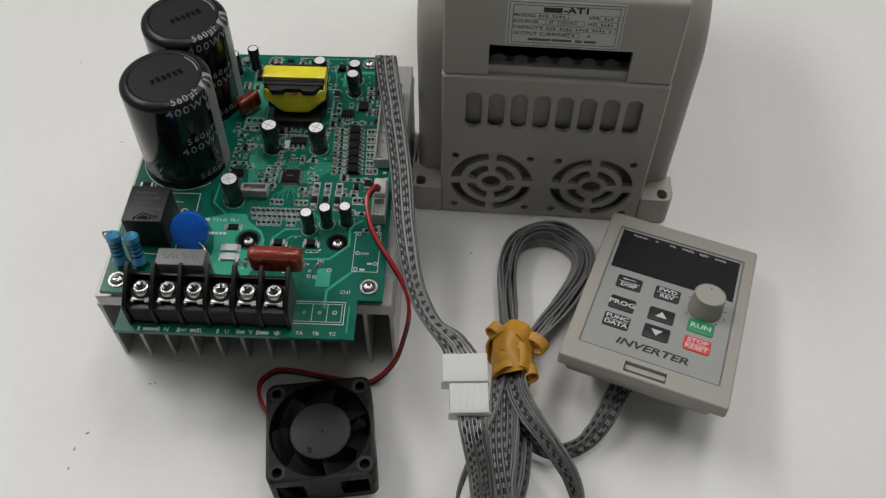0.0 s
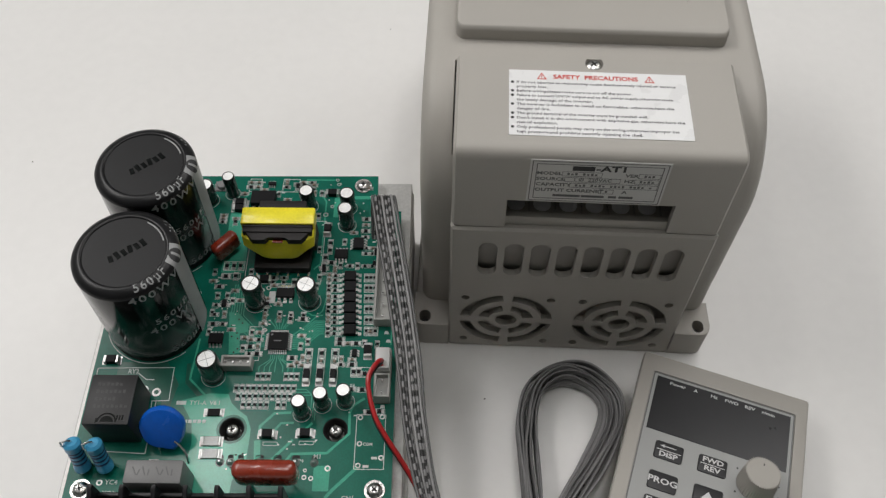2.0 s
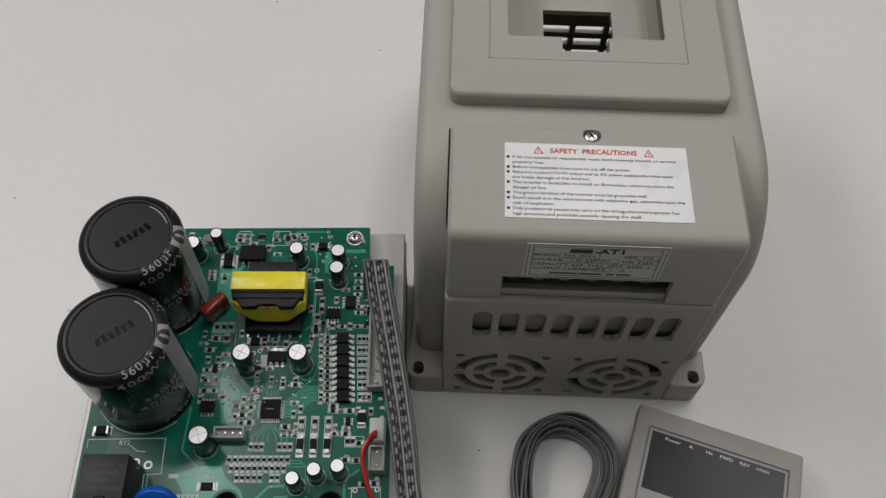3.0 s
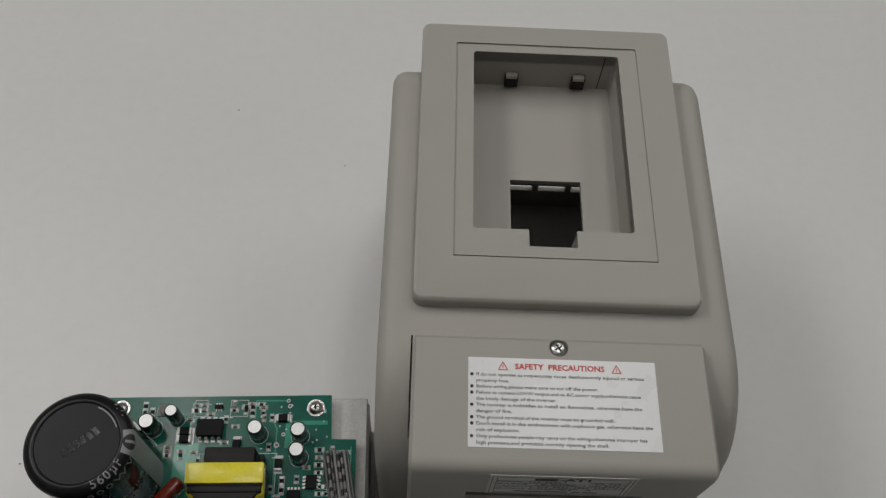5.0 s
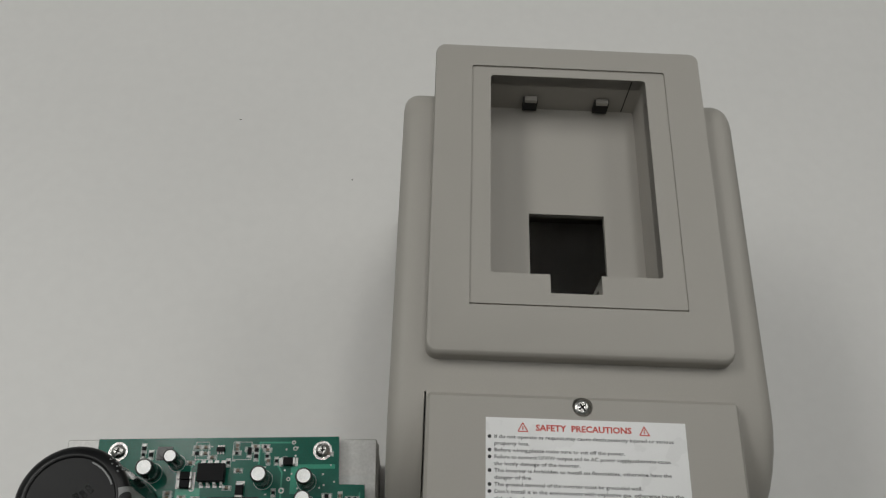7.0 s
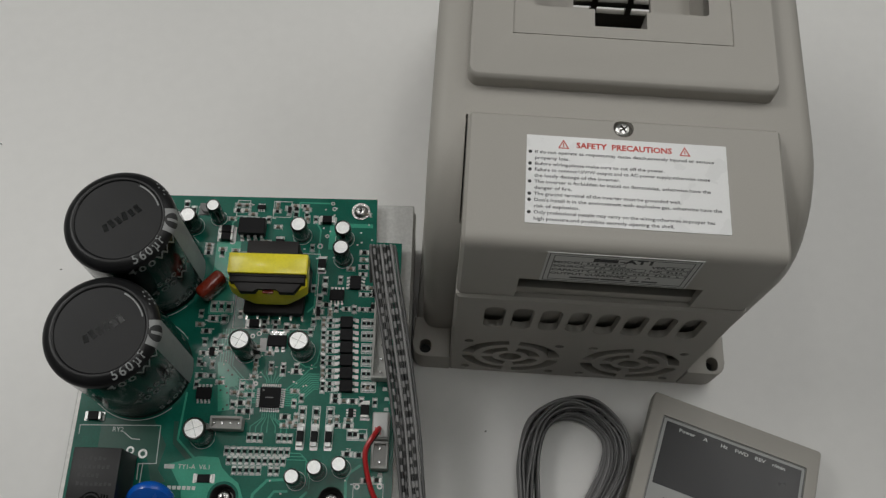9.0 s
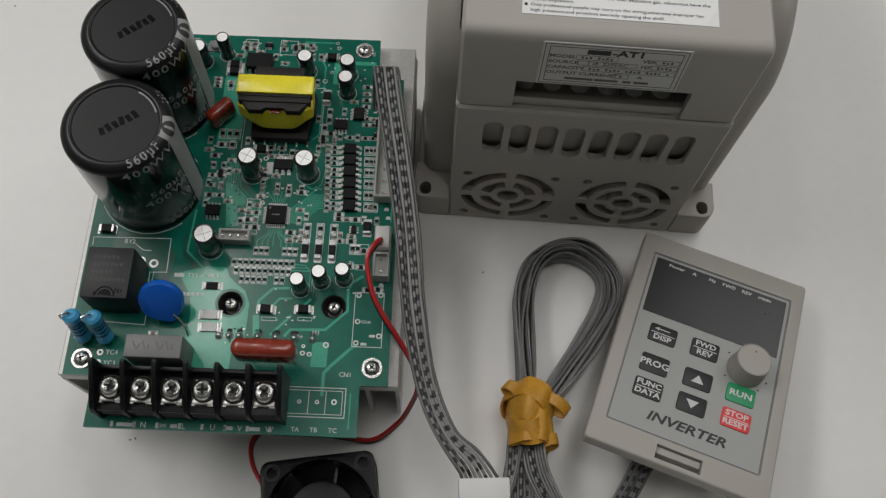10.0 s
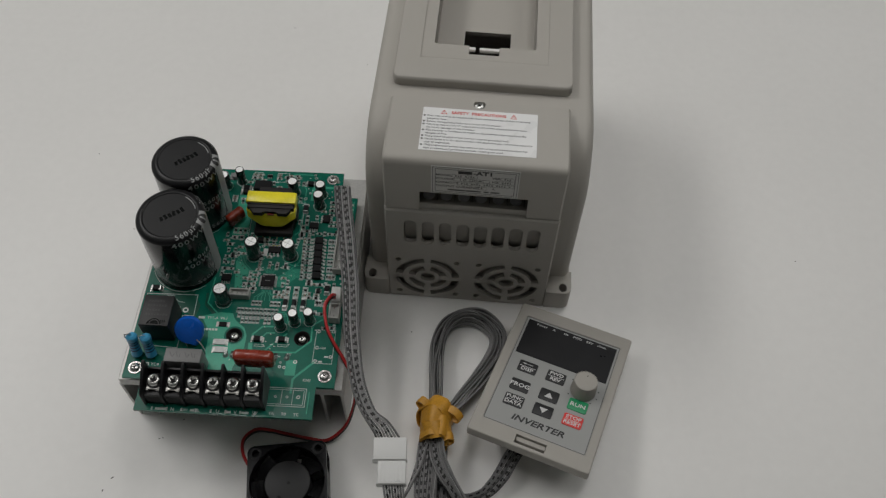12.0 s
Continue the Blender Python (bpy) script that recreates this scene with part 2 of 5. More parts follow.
def glide(pts, step=1.2):
    """A smooth line through the points, in even steps."""
    P = [Vector(p) for p in pts]
    P = [P[0] * 2 - P[1]] + P + [P[-1] * 2 - P[-2]]
    fine = []
    for i in range(1, len(P) - 2):
        a, b, c, d = P[i - 1:i + 3]
        n = max(4, int((c - b).length / 0.5))
        for k in range(n):
            t = k / n
            fine.append(0.5 * ((2 * b) + (c - a) * t + (2 * a - 5 * b + 4 * c - d) * t * t + (3 * b - 3 * c + d - a) * t ** 3))
    fine.append(P[-2])
    out, acc = [fine[0]], 0.0
    for p, q in zip(fine, fine[1:]):
        acc += (q - p).length
        if acc >= step:
            out.append(q)
            acc = 0.0
    if (out[-1] - fine[-1]).length > step * 0.3:
        out.append(fine[-1])
    return out


def tube(pts, r, seg=7, dash=None, caps=True):
    """A round wire along a line; dash (period, length, phase) marks stretches of it with the second material."""
    bm = bmesh.new()
    rings, s, prev = [], 0.0, None
    up = Vector((0.12, 0.05, 1)).normalized()
    marks = []
    for i, p in enumerate(pts):
        d = (pts[min(i + 1, len(pts) - 1)] - pts[max(i - 1, 0)]).normalized()
        side = d.cross(up)
        side = prev.copy() if side.length < 0.15 and prev is not None else side.normalized()
        side = (side - d * side.dot(d)).normalized()
        prev = side
        top = side.cross(d)
        rings.append([bm.verts.new(p + (side * math.cos(2 * math.pi * k / seg) + top * math.sin(2 * math.pi * k / seg)) * r) for k in range(seg)])
        marks.append(dash is not None and (s + dash[2]) % dash[0] < dash[1])
        if i + 1 < len(pts):
            s += (pts[i + 1] - p).length
    for i, (a, b) in enumerate(zip(rings, rings[1:])):
        for k in range(seg):
            f = bm.faces.new((a[k], a[(k + 1) % seg], b[(k + 1) % seg], b[k]))
            if marks[i] and k in (0, 1, 2, 3, 4):
                f.material_index = 1
    if caps:
        bm.faces.new(rings[0][::-1])
        bm.faces.new(rings[-1])
    return bm


def finish(bm, name, mats, smooth=38.0):
    bmesh.ops.scale(bm, vec=(MM, MM, MM), verts=bm.verts)
    me = bpy.data.meshes.new(name)
    bm.to_mesh(me)
    bm.free()
    for m in mats if isinstance(mats, (list, tuple)) else [mats]:
        me.materials.append(m)
    me.shade_smooth()
    me.set_sharp_from_angle(angle=radians(smooth))
    return me


def part(name, bm, mats, parent=None, label="", loc=(0, 0, 0), rz=0.0, rx=0.0):
    """One mesh object under a thing or a part; loc in millimetres."""
    ob = new(name, bm if isinstance(bm, bpy.types.Mesh) else finish(bm, name, mats))
    ob.parent = parent
    ob.matrix_basis = pose(loc[0] * MM, loc[1] * MM, loc[2] * MM, rx, 0, rz)
    if label:
        ob["label"] = label
    return ob


def thing(name, m, label, category, group=""):
    ob = new(name)
    ob.empty_display_size = 0.02
    ob.matrix_basis = m
    return tagged(ob, label, category, group)


def carved(bm, cutters, name):
    """A solid with the cutters taken out of it, as a bmesh."""
    me = bpy.data.meshes.new(name)
    bm.to_mesh(me)
    bm.free()
    ob = new("carving", me)
    tools = []
    for c in cutters:
        cm = bpy.data.meshes.new("cutter")
        c.to_mesh(cm)
        c.free()
        co = new("cutter", cm)
        tools.append(co)
        mod = ob.modifiers.new("cut", "BOOLEAN")
        mod.operation, mod.solver, mod.object = "DIFFERENCE", "EXACT", co
    dg = bpy.context.evaluated_depsgraph_get()
    done = bpy.data.meshes.new_from_object(ob.evaluated_get(dg))
    out = bmesh.new()
    out.from_mesh(done)
    for o in [ob] + tools:
        old = o.data
        bpy.data.objects.remove(o)
        bpy.data.meshes.remove(old)
    bpy.data.meshes.remove(done)
    return out


def lettering(text, size, align="CENTER", depth=0.03, bold=0.0, squeeze=1.0, slant=0.0, gap=1.0):
    """Flat raised letters, in millimetres; size is the height of a capital."""
    cu = bpy.data.curves.new("text", "FONT")
    cu.body, cu.size, cu.align_x, cu.align_y = text, size / 0.70, align, "CENTER"
    cu.space_character = gap
    cu.extrude, cu.offset, cu.resolution_u, cu.shear = depth, bold, 2, slant
    ob = new("text", cu)
    dg = bpy.context.evaluated_depsgraph_get()
    me = bpy.data.meshes.new_from_object(ob.evaluated_get(dg))
    bpy.data.objects.remove(ob)
    bpy.data.curves.remove(cu)
    bm = bmesh.new()
    bm.from_mesh(me)
    bpy.data.meshes.remove(me)
    if squeeze != 1.0:
        bmesh.ops.scale(bm, vec=(squeeze, 1, 1), verts=bm.verts)
    return bm


def strip(pts, w, z0, z1):
    """A narrow raised line along a flat polyline, mitred at its corners."""
    bm = bmesh.new()
    P = [Vector((x, y)) for x, y in pts]
    rows = []
    for i, p in enumerate(P):
        d0 = (p - P[i - 1]).normalized() if i else (P[1] - p).normalized()
        d1 = (P[i + 1] - p).normalized() if i + 1 < len(P) else d0
        n0, n1 = Vector((-d0.y, d0.x)), Vector((-d1.y, d1.x))
        n = (n0 + n1).normalized()
        k = w / 2 / max(0.4, n.dot(n0))
        rows.append([bm.verts.new((p.x + n.x * k * s, p.y + n.y * k * s, z)) for z in (z0, z1) for s in (-1, 1)])
    for a, b in zip(rows, rows[1:]):
        for i, j in ((2, 3), (0, 2), (3, 1)):
            bm.faces.new((a[i], a[j], b[j], b[i]))
    for r in (rows[0], rows[-1]):
        bm.faces.new((r[0], r[1], r[3], r[2]))
    bmesh.ops.recalc_face_normals(bm, faces=bm.faces)
    return bm


# the loose cables lie slightly turned on the table
CABLES = pose(0.0038, 0.0012, 0, 0, 0, 0.72)


# ---- the room and the table ----
def structure(name, bm, mat, label=""):
    ob = part(name, bm, mat)
    return tagged(ob, label, name.split("_")[0], "", "structure")


structure("floor", box(-2600, 2600, -2600, 3000, -780, -750), FLOOR, "grey tiled floor under the table")
structure("ceiling", box(-2600, 2600, -2600, 3000, 1850, 1880), WALL, "plain white ceiling with light panels")
structure("wall_north", box(-2600, 2600, 3000, 3060, -750, 1850), WALL, "plain white painted wall")
structure("wall_south", box(-2600, 2600, -2660, -2600, -750, 1850), WALL, "plain white painted wall")
structure("wall_east", box(2600, 2660, -2600, 3000, -750, 1850), WALL, "plain white painted wall")
structure("wall_west", box(-2660, -2600, -2600, 3000, -750, 1850), WALL, "plain white painted wall")

table = thing("table", pose(0, 0, 0), "wide white laminate work table", "table")
part("tabletop", box(-900, 900, -500, 1000, -28, 0, 2), TABLE, table)
for tx in (-840, 840):
    for ty in (-440, 940):
        part("leg", box(tx - 25, tx + 25, ty - 25, ty + 25, -750, -28, 2), LAMPFRAME, table, loc=(0, 0, 0))

# bodies for the unseen lamps, the added overhead fill among them
for lx, ly, lw, ll, lp in LAMPS:
    lamp = thing("unseen_ceiling_light", pose(lx, ly, 1.85), "unseen flat white rectangular ceiling light panel, placed for its light", "light", "ceiling lights")
    x, y = lw * 500, ll * 500
    part("frame", carved(box(-x - 12, x + 12, -y - 12, y + 12, -40, 0, 2), [box(-x, x, -y, y, -60, -8)], "frame"), LAMPFRAME, lamp)
    part("diffuser", box(-x + 1, x - 1, -y + 1, y - 1, -30, -22), DIFFUSER, lamp)

# ---- the inverter housing ----
housing = thing("inverter_housing", pose(0.04357, 0.28546, 0, 0, 0, -1.52),
                "empty grey plastic housing of a motor inverter on a white table", "housing")


def side_profile(inset, z0):
    """Outline of the shell from the side, in y and z: upright front, rounded shoulder, flat top, rounded back."""
    pts = [(11 + inset, z0)]
    r = 34 - inset
    for i in range(9):
        a = radians(180 - 90 * i / 8)
        pts.append((45 + r * math.cos(a), 84 + (r + 1) * math.sin(a)))
    r = 14 - inset
    for i in range(6):
        a = radians(90 - 90 * i / 5)
        pts.append((147 + r * math.cos(a), 105 + r * math.sin(a)))
    pts.append((161 - inset, z0))
    return pts


def across(poly, x0, x1, bevel=0.0, seg=3):
    """A side outline drawn out across the housing's width."""
    bm = bmesh.new()
    a, b = [bm.verts.new((x0, y, z)) for y, z in poly], [bm.verts.new((x1, y, z)) for y, z in poly]
    fa, fb = bm.faces.new(a), bm.faces.new(b[::-1])
    n = len(poly)
    for i in range(n):
        bm.faces.new((a[i], b[i], b[(i + 1) % n], a[(i + 1) % n]))
    bmesh.ops.recalc_face_normals(bm, faces=bm.faces)
    if bevel:
        es = [e for f in (fa, fb) for e in f.edges if max(v.co.z for v in e.verts) > 5]
        bmesh.ops.bevel(bm, geom=es, offset=bevel, segments=seg, profile=0.5, affect="EDGES")
    return bm


rear_slots = [box(x - 6.7, x + 6.7, 165, 180, z, z + 4.6, 0.0) for x in (-30.2, -14.0, 2.2, 18.4, 34.6) for z in (14, 22, 30, 38)]
part("shell", carved(across(side_profile(0, 0), -57.5, 59.0, 5.0, 4),
                     [across(side_profile(2.6, -5), -54.9, 56.4), box(-27.6, 27.4, 79, 175, 96, 140), box(-43.6, 43.6, 150, 175, -5, 112), box(-46.7, -46.15, 6, 46.6, 104, 125), box(-33, 33, 6, 24, 66, 97)], "shell"), CASE, housing)
part("rear_panel", carved(box(-46.4, 46.4, 157.8, 172.0, 0, 118.3, 0.6), [box(-43.8, 43.8, 140, 169.4, -5, 110), box(-29.3, 29.1, 140, 162.8, 96, 130)] + rear_slots, "rear_panel"), CASE, housing)

# the lower front with its vents and fan guards


def slot_cut(x, z, w, h):
    bm = prism(round_rect(0, 0, w, h, w / 2 - 0.05, 6), -6, 6)
    return moved(bm, pose(x, 0, z, 90))


def guard_cuts(x, z):
    cuts = []
    for r0, r1 in ((14.2, 18.6), (6.9, 11.2)):
        for q in range(4):
            gap = 6.5 if r0 > 10 else 11
            a0, a1 = 90 * q + gap, 90 * q + 90 - gap
            poly = circle(0, 0, r1, 12, a0, a1) + [(r1 * math.cos(radians(a1)), r1 * math.sin(radians(a1)))]
            inner = circle(0, 0, r0, 12, a0, a1) + [(r0 * math.cos(radians(a1)), r0 * math.sin(radians(a1)))]
            cuts.append(moved(prism(poly + inner[::-1], -6, 6), pose(x, 0, z, 90)))
    cuts.append(moved(prism(circle(0, 0, 4.3, 20), -6, 6), pose(x, 0, z, 90)))
    for sx in (-1, 1):
        for sz in (-1, 1):
            cuts.append(moved(prism(circle(0, 0, 1.7, 12), -6, 6), pose(x + sx * 16.6, 0, z + sz * 16.2, 90)))
    return cuts


front_cuts = [box(-43.6, 43.6, 2.6, 60, -4, 81.6)]
front_cuts += [slot_cut(-32.6 + i * 9.46, 65.7, 6.9, 20.4) for i in range(8)]
front_cuts += guard_cuts(-23.2, 22.2) + guard_cuts(22.4, 22.2)
panel = carved(box(-46.2, 46.2, 0, 14, 0, 84.0, 0.9, 1, lambda e: max(v.co.y for v in e.verts) < 1 and min(v.co.z for v in e.verts) > -1), front_cuts, "front_panel")
for v in panel.verts:
    v.co.y += -0.9 + 0.022 * v.co.z
part("front_panel", panel, CASE, housing)
part("lower_baffle", box(-43.0, 43.0, 9.0, 10.4, 0, 45.0, 0.3), CASE_IN, housing)
part("inner_baffle", box(-43.0, 43.0, 4.7, 6.1, 46, 80.0, 0.3), CASE_IN, housing)
part("inner_boss", box(-18.0, 1.0, 4.1, 4.8, 46, 80.0, 0.3), CASE_IN, housing)

for s in (-1, 1):
    ob = carved(prism([(s * 46.2, -0.8), (s * 56.4, -0.8), (s * 58.4, -0.4), (s * 59.9, 0.6), (s * 60.7, 2.0), (s * 61.0, 4.0), (s * 61.0, 15), (s * 46.2, 15)][::s], 0, 16.4, 0.8),
                [prism(round_rect(s * 56.0, 3.3, 4.6, 5.6, 2.2, 5), -4, 30)], "foot")
    part("mounting_foot", ob, CASE, housing)
    part("foot_rail", box(s * 57.5 if s > 0 else -60.5, 60.5 if s > 0 else -57.5, 15, 168, 0, 9, 0.8), CASE, housing)
    for hx in (s * 56.0,):
        # dark plug painted in for the shade down the hole
        part("foot_hole_shade", at(prism(round_rect(hx, 3.3, 4.3, 5.3, 2.1, 5), 0.3, 9.0), 0, 0, 0), HOLE_SHADE, housing)

# the terminal cover with its window and labels
cp = [(1.9, 84.6), (2.5, 119.6), (2.9, 121.4), (3.8, 122.7), (5.1, 123.4), (6.8, 123.7), (44.0, 123.9), (45.2, 122.6), (45.4, 114), (14, 84.6)]
cover = across(cp, -46.0, 46.0, 1.0, 1)
inner = across([(4.4, 80), (5.0, 118.6), (7.0, 121.2), (43, 121.4), (43, 112), (12, 80)], -43.6, 43.6)
part("terminal_cover", carved(cover, [inner, box(-27.6, 28.0, -5, 7, 80, 99.8), at(prism(circle(0, 0, 3.0, 24), 118, 130), -0.4, 42.0, 0)], "terminal_cover"), CASE, housing)
part("terminal_ledge", box(-30, 30, 3.6, 6.2, 83.0, 88.6, 0.4), CASE, housing)
part("terminal_base", box(-32, 32, 9.0, 22.0, 68.0, 81.0, 0.3), BLOCK, housing)
# black sheet that paints the shade deep inside the window
part("window_back_shade", box(-34, 34, 22.4, 23.4, 66, 104), HOLE_SHADE, housing)
for i in range(7):
    sx = -23.5 + i * 9.2
    if i < 6:
        # metal screws coloured white, so they look lit inside the dim window
        part("terminal_screw", at(lathe([(0, 1.0), (2.0, 0.9), (2.9, 0.5), (3.3, 0), (3.3, -2)], 24), sx, 12.4, 83.8, 8), PAPER_AND_LIT, housing)
    part("terminal_divider", box(sx - 5.2, sx - 4.0, 9.2, 22, 76, 84.0, 0.3), BLOCK, housing)

cs = at(lathe([(0, 1.1), (1.3, 1.1), (2.3, 0.75), (2.7, 0.2), (2.7, -3)], 24), -0.4, 42.0, 122.6)
screw = part("cover_screw", cs, ZINC, housing, "steel cross-head screw")
# the cross is dark bars, its recess shade put into their colour
part("cross_slot_shade", joined(at(box(-1.3, 1.3, -0.22, 0.22, 0, 0.1), -0.4, 42, 123.66, 0, 0, 35), at(box(-0.22, 0.22, -1.3, 1.3, 0, 0.1), -0.4, 42, 123.66, 0, 0, 35)), HOLE_SHADE, screw)

warn = part("warning_label", box(-28.7, 29.3, 9.8, 38.0, 123.72, 123.92), PAPER_AND_LIT, housing, "white safety label with red heading and black text")
Z = 123.96
part("heading", at(lettering("SAFETY  PRECAUTIONS", 1.75, bold=0.07, squeeze=1.06), -0.4, 35.2, Z), INK_R, warn, "red heading")
for s in (-1, 1):
    tx = -0.4 + s * 17.6
    part("warning_triangle", joined(strip([(tx - 1.4, 34.1), (tx + 1.4, 34.1), (tx, 36.6), (tx - 1.4, 34.1)], 0.3, Z - 0.02, Z + 0.03), box(tx - 0.15, tx + 0.15, 34.6, 35.7, Z - 0.02, Z + 0.03)), INK_R, warn)
LINES = ["If do not operate as request,may cause death,severely injured or serious", "property loss.",
         "Before wiring,please make sure to cut off the power.", "Failure to connect U/V/W output and to AC power supply,otherwise cause",
         "the lossly damage of the inverter.", "The inverter is forbidden to install on flammables, otherwise have the",
         "danger of fire.", "The ground terminal of the inverter must be grounded well.",
         "Don't install it in the environment with explosive gas, otherwise have the", "risk of explosion.",
         "Only professional people may carry on the wiring,otherwise improper has", "high pressure,and prohibits secretly opening the shell."]
BULLET = (0, 2, 3, 5, 7, 8, 10)
for i, line in enumerate(LINES):
    y = 32.4 - i * 1.93
    bm = lettering(line, 1.02, "LEFT", 0.02, 0.015)
    w = max(v.co.x for v in bm.verts)
    full = 52.5 * len(line) / 73
    bmesh.ops.scale(bm, vec=(min(full, 53.5) / w, 1, 1), verts=bm.verts)
    part("text_line", at(bm, -26.3, y, Z), INK_K, warn)
    if i in BULLET:
        part("bullet", at(prism(circle(0, 0, 0.55, 10), 0, 0.04), -27.6, y, Z - 0.01), INK_K, warn)

# the rating label leans with the cover's front
rate = part("rating_label", box(-22.0, 22.0, -10.6, 10.6, 0, 0.15), SILVERLBL, housing, "silver rating plate with black print", (0.4, 2.34, 110.6), 0, 89.0)


def on_rate(name, bm, x, y, mat=GREYPRINT):
    part(name, at(bm, x, y, 0.17), mat, rate)


for inset in (0.8, 2.2):
    w, h = 22.0 - inset, 10.6 - inset * 0.9
    on_rate("border", strip([(-w, -h), (w, -h), (w, h), (-w, h), (-w, -h)], 0.28, -0.02, 0.03), 0, 0)
on_rate("maker_bar", box(-8.6, -1.6, -1.1, 1.1, -0.02, 0.03), 0, 6.9, INK_K)
on_rate("type_text", lettering("-AT1", 2.5, "LEFT", 0.02, 0.13, 1.35), -1.2, 6.9, INK_K)
for text, x, y in (("MODEL", -19.6, 4.1), ("SOURCE", -19.6, 1.3), ("CAPACITY", -19.6, -1.5), ("OUTPUT CURRENET", -19.6, -4.3), ("VER", 8.4, 4.1), ("HZ", 8.4, 1.3), ("A", 8.6, -4.3)):
    on_rate("row_text", lettering(text, 1.5, "LEFT", 0.02, 0.06, 1.12), x, y)
for x0, x1, y in ((-11.5, 1.0, 4.1), (12.6, 19.4, 4.1), (-10.5, 7.2, 1.3), (11.8, 19.4, 1.3), (-8.6, 19.4, -1.5), (1.2, 5.8, -4.3)):
    on_rate("value_frame", strip([(x0, -1.05), (x1, -1.05), (x1, 1.05), (x0, 1.05), (x0, -1.05)], 0.18, -0.02, 0.03), 0, y)
    if x0 == -10.5:
        on_rate("value_text", lettering("1 \u00d8  220VAC", 1.4, depth=0.02, bold=0.04, squeeze=1.1), (x0 + x1) / 2, y)
        continue
    n = int((x1 - x0 - 2.4) / 1.25)
    for k in range(n):
        if n < 6 or k % 5 != 3:
            on_rate("value_bar", box(-0.38, 0.38, -0.55, 0.55 - 0.3 * (k % 2), -0.02, 0.015), (x0 + x1) / 2 + (k - (n - 1) / 2) * 1.25, y)
for x0, x1 in ((-13.5, -4.6), (-4.2, 3.2), (4.6, 7.2), (8.0, 12.6)):
    on_rate("company_bar", box(x0, x1, -0.55, 0.55, -0.02, 0.03), 0, -7.0)

# the raised plate on top, its keypad bay and the bay's floor
plate = pillow(0, 115.0, 93.8, 116.4, 3.4, 118.4, 124.6, 1.0)
part("keypad_plate", carved(plate, [prism(round_rect(0.0, 118.8, 68.0, 91.0, 1.0, 3), 123.9, 130), prism(round_rect(-0.1, 122.5, 54.6, 76.6, 1.2, 3), 110, 130), box(-8.6, 7.6, 77.8, 90, 110, 130), box(-33.9, 33.9, 72.9, 73.7, 122.9, 130)], "keypad_plate"), CASE, housing)
tray = box(-29.4, 29.2, 82.0, 162.9, 102.4, 123.4)
part("keypad_bay", carved(tray, [prism(round_rect(-0.1, 122.5, 54.6, 76.6, 1.2, 3), 104.6, 130), box(-12.4, 13.9, 84.2, 116.3, 95, 110), box(-8.6, 7.6, 77.8, 90, 95, 130)], "keypad_bay"), CASE, housing)
for x in (-11.8, 14.2):
    # solid dark box, coloured as the shade inside the clip opening
    part("clip_slot_shade", box(x - 2.6, x + 2.6, 158.8, 160.9, 106.2, 111.8), HOLE_SHADE, housing)
    part("clip_tongue", box(x - 2.2, x + 2.2, 158.6, 160.6, 111.0, 112.8, 0.3), CASE, housing)
part("bay_seam", box(22.5, 22.8, 160.6, 160.85, 105, 123), HOLE_SHADE, housing)

# ---- the keypad ----
keypad = thing("keypad", pose(0.09165, 0.22077, 0.02595, -11.13, -0.62, -19.07),
               "grey inverter keypad with dark display, keys and round knob", "keypad")
bez = prism(round_rect(0.3, 2.0, 64.8, 92.4, 1.4, 4), -5.0, 0.2, 0.7, 3)
bz = part("bezel", carved(bez, [prism(round_rect(0.6, 2.45, 55.0, 74.6, 0.8, 3), -0.5, 4), box(-7.5, 8.6, -42.4, -37.2, -7, 4)], "bezel"), BEZEL, keypad)
part("rear_housing", box(-29.6, 28.2, -38.6, 42, -14.6, -4.9, 2.0), BEZEL, keypad)
part("rear_box", box(-26, 26, -30.0, 40, -21.8, -14.4, 1.2), BEZEL, keypad)
part("release_latch", joined(box(-7.3, 8.4, -40.0, -37.4, -5.5, -1.2, 0.4), box(-7.3, 8.4, -42.3, -39.8, -5.9, -4.9)), BEZEL, keypad)
facep = part("faceplate", prism(round_rect(0.6, 2.45, 54.6, 74.2, 0.8, 3), -0.55, -0.05), FACE, keypad, "silver printed overlay")
part("face_border", strip(round_rect(0.6, 2.45, 54.0, 73.6, 0.7, 3) + round_rect(0.6, 2.45, 54.0, 73.6, 0.7, 3)[:1], 0.35, -0.06, 0.0), GREYPRINT, facep)
part("display_window", box(-25.1, 26.4, 12.6, 38.0, -0.1, 0.08, 0.05, 1), SMOKE, facep, "dark smoked display window")
for text, x in (("Power", -16.9), ("A", -9.8), ("Hz", -2.7), ("FWD", 4.0), ("REV", 11.0), ("r/min", 18.0)):
    part("indicator_text", at(lettering(text, 1.35, depth=0.02, bold=0.04, squeeze=1.2), x, 36.0, 0.10), INK_W, facep)


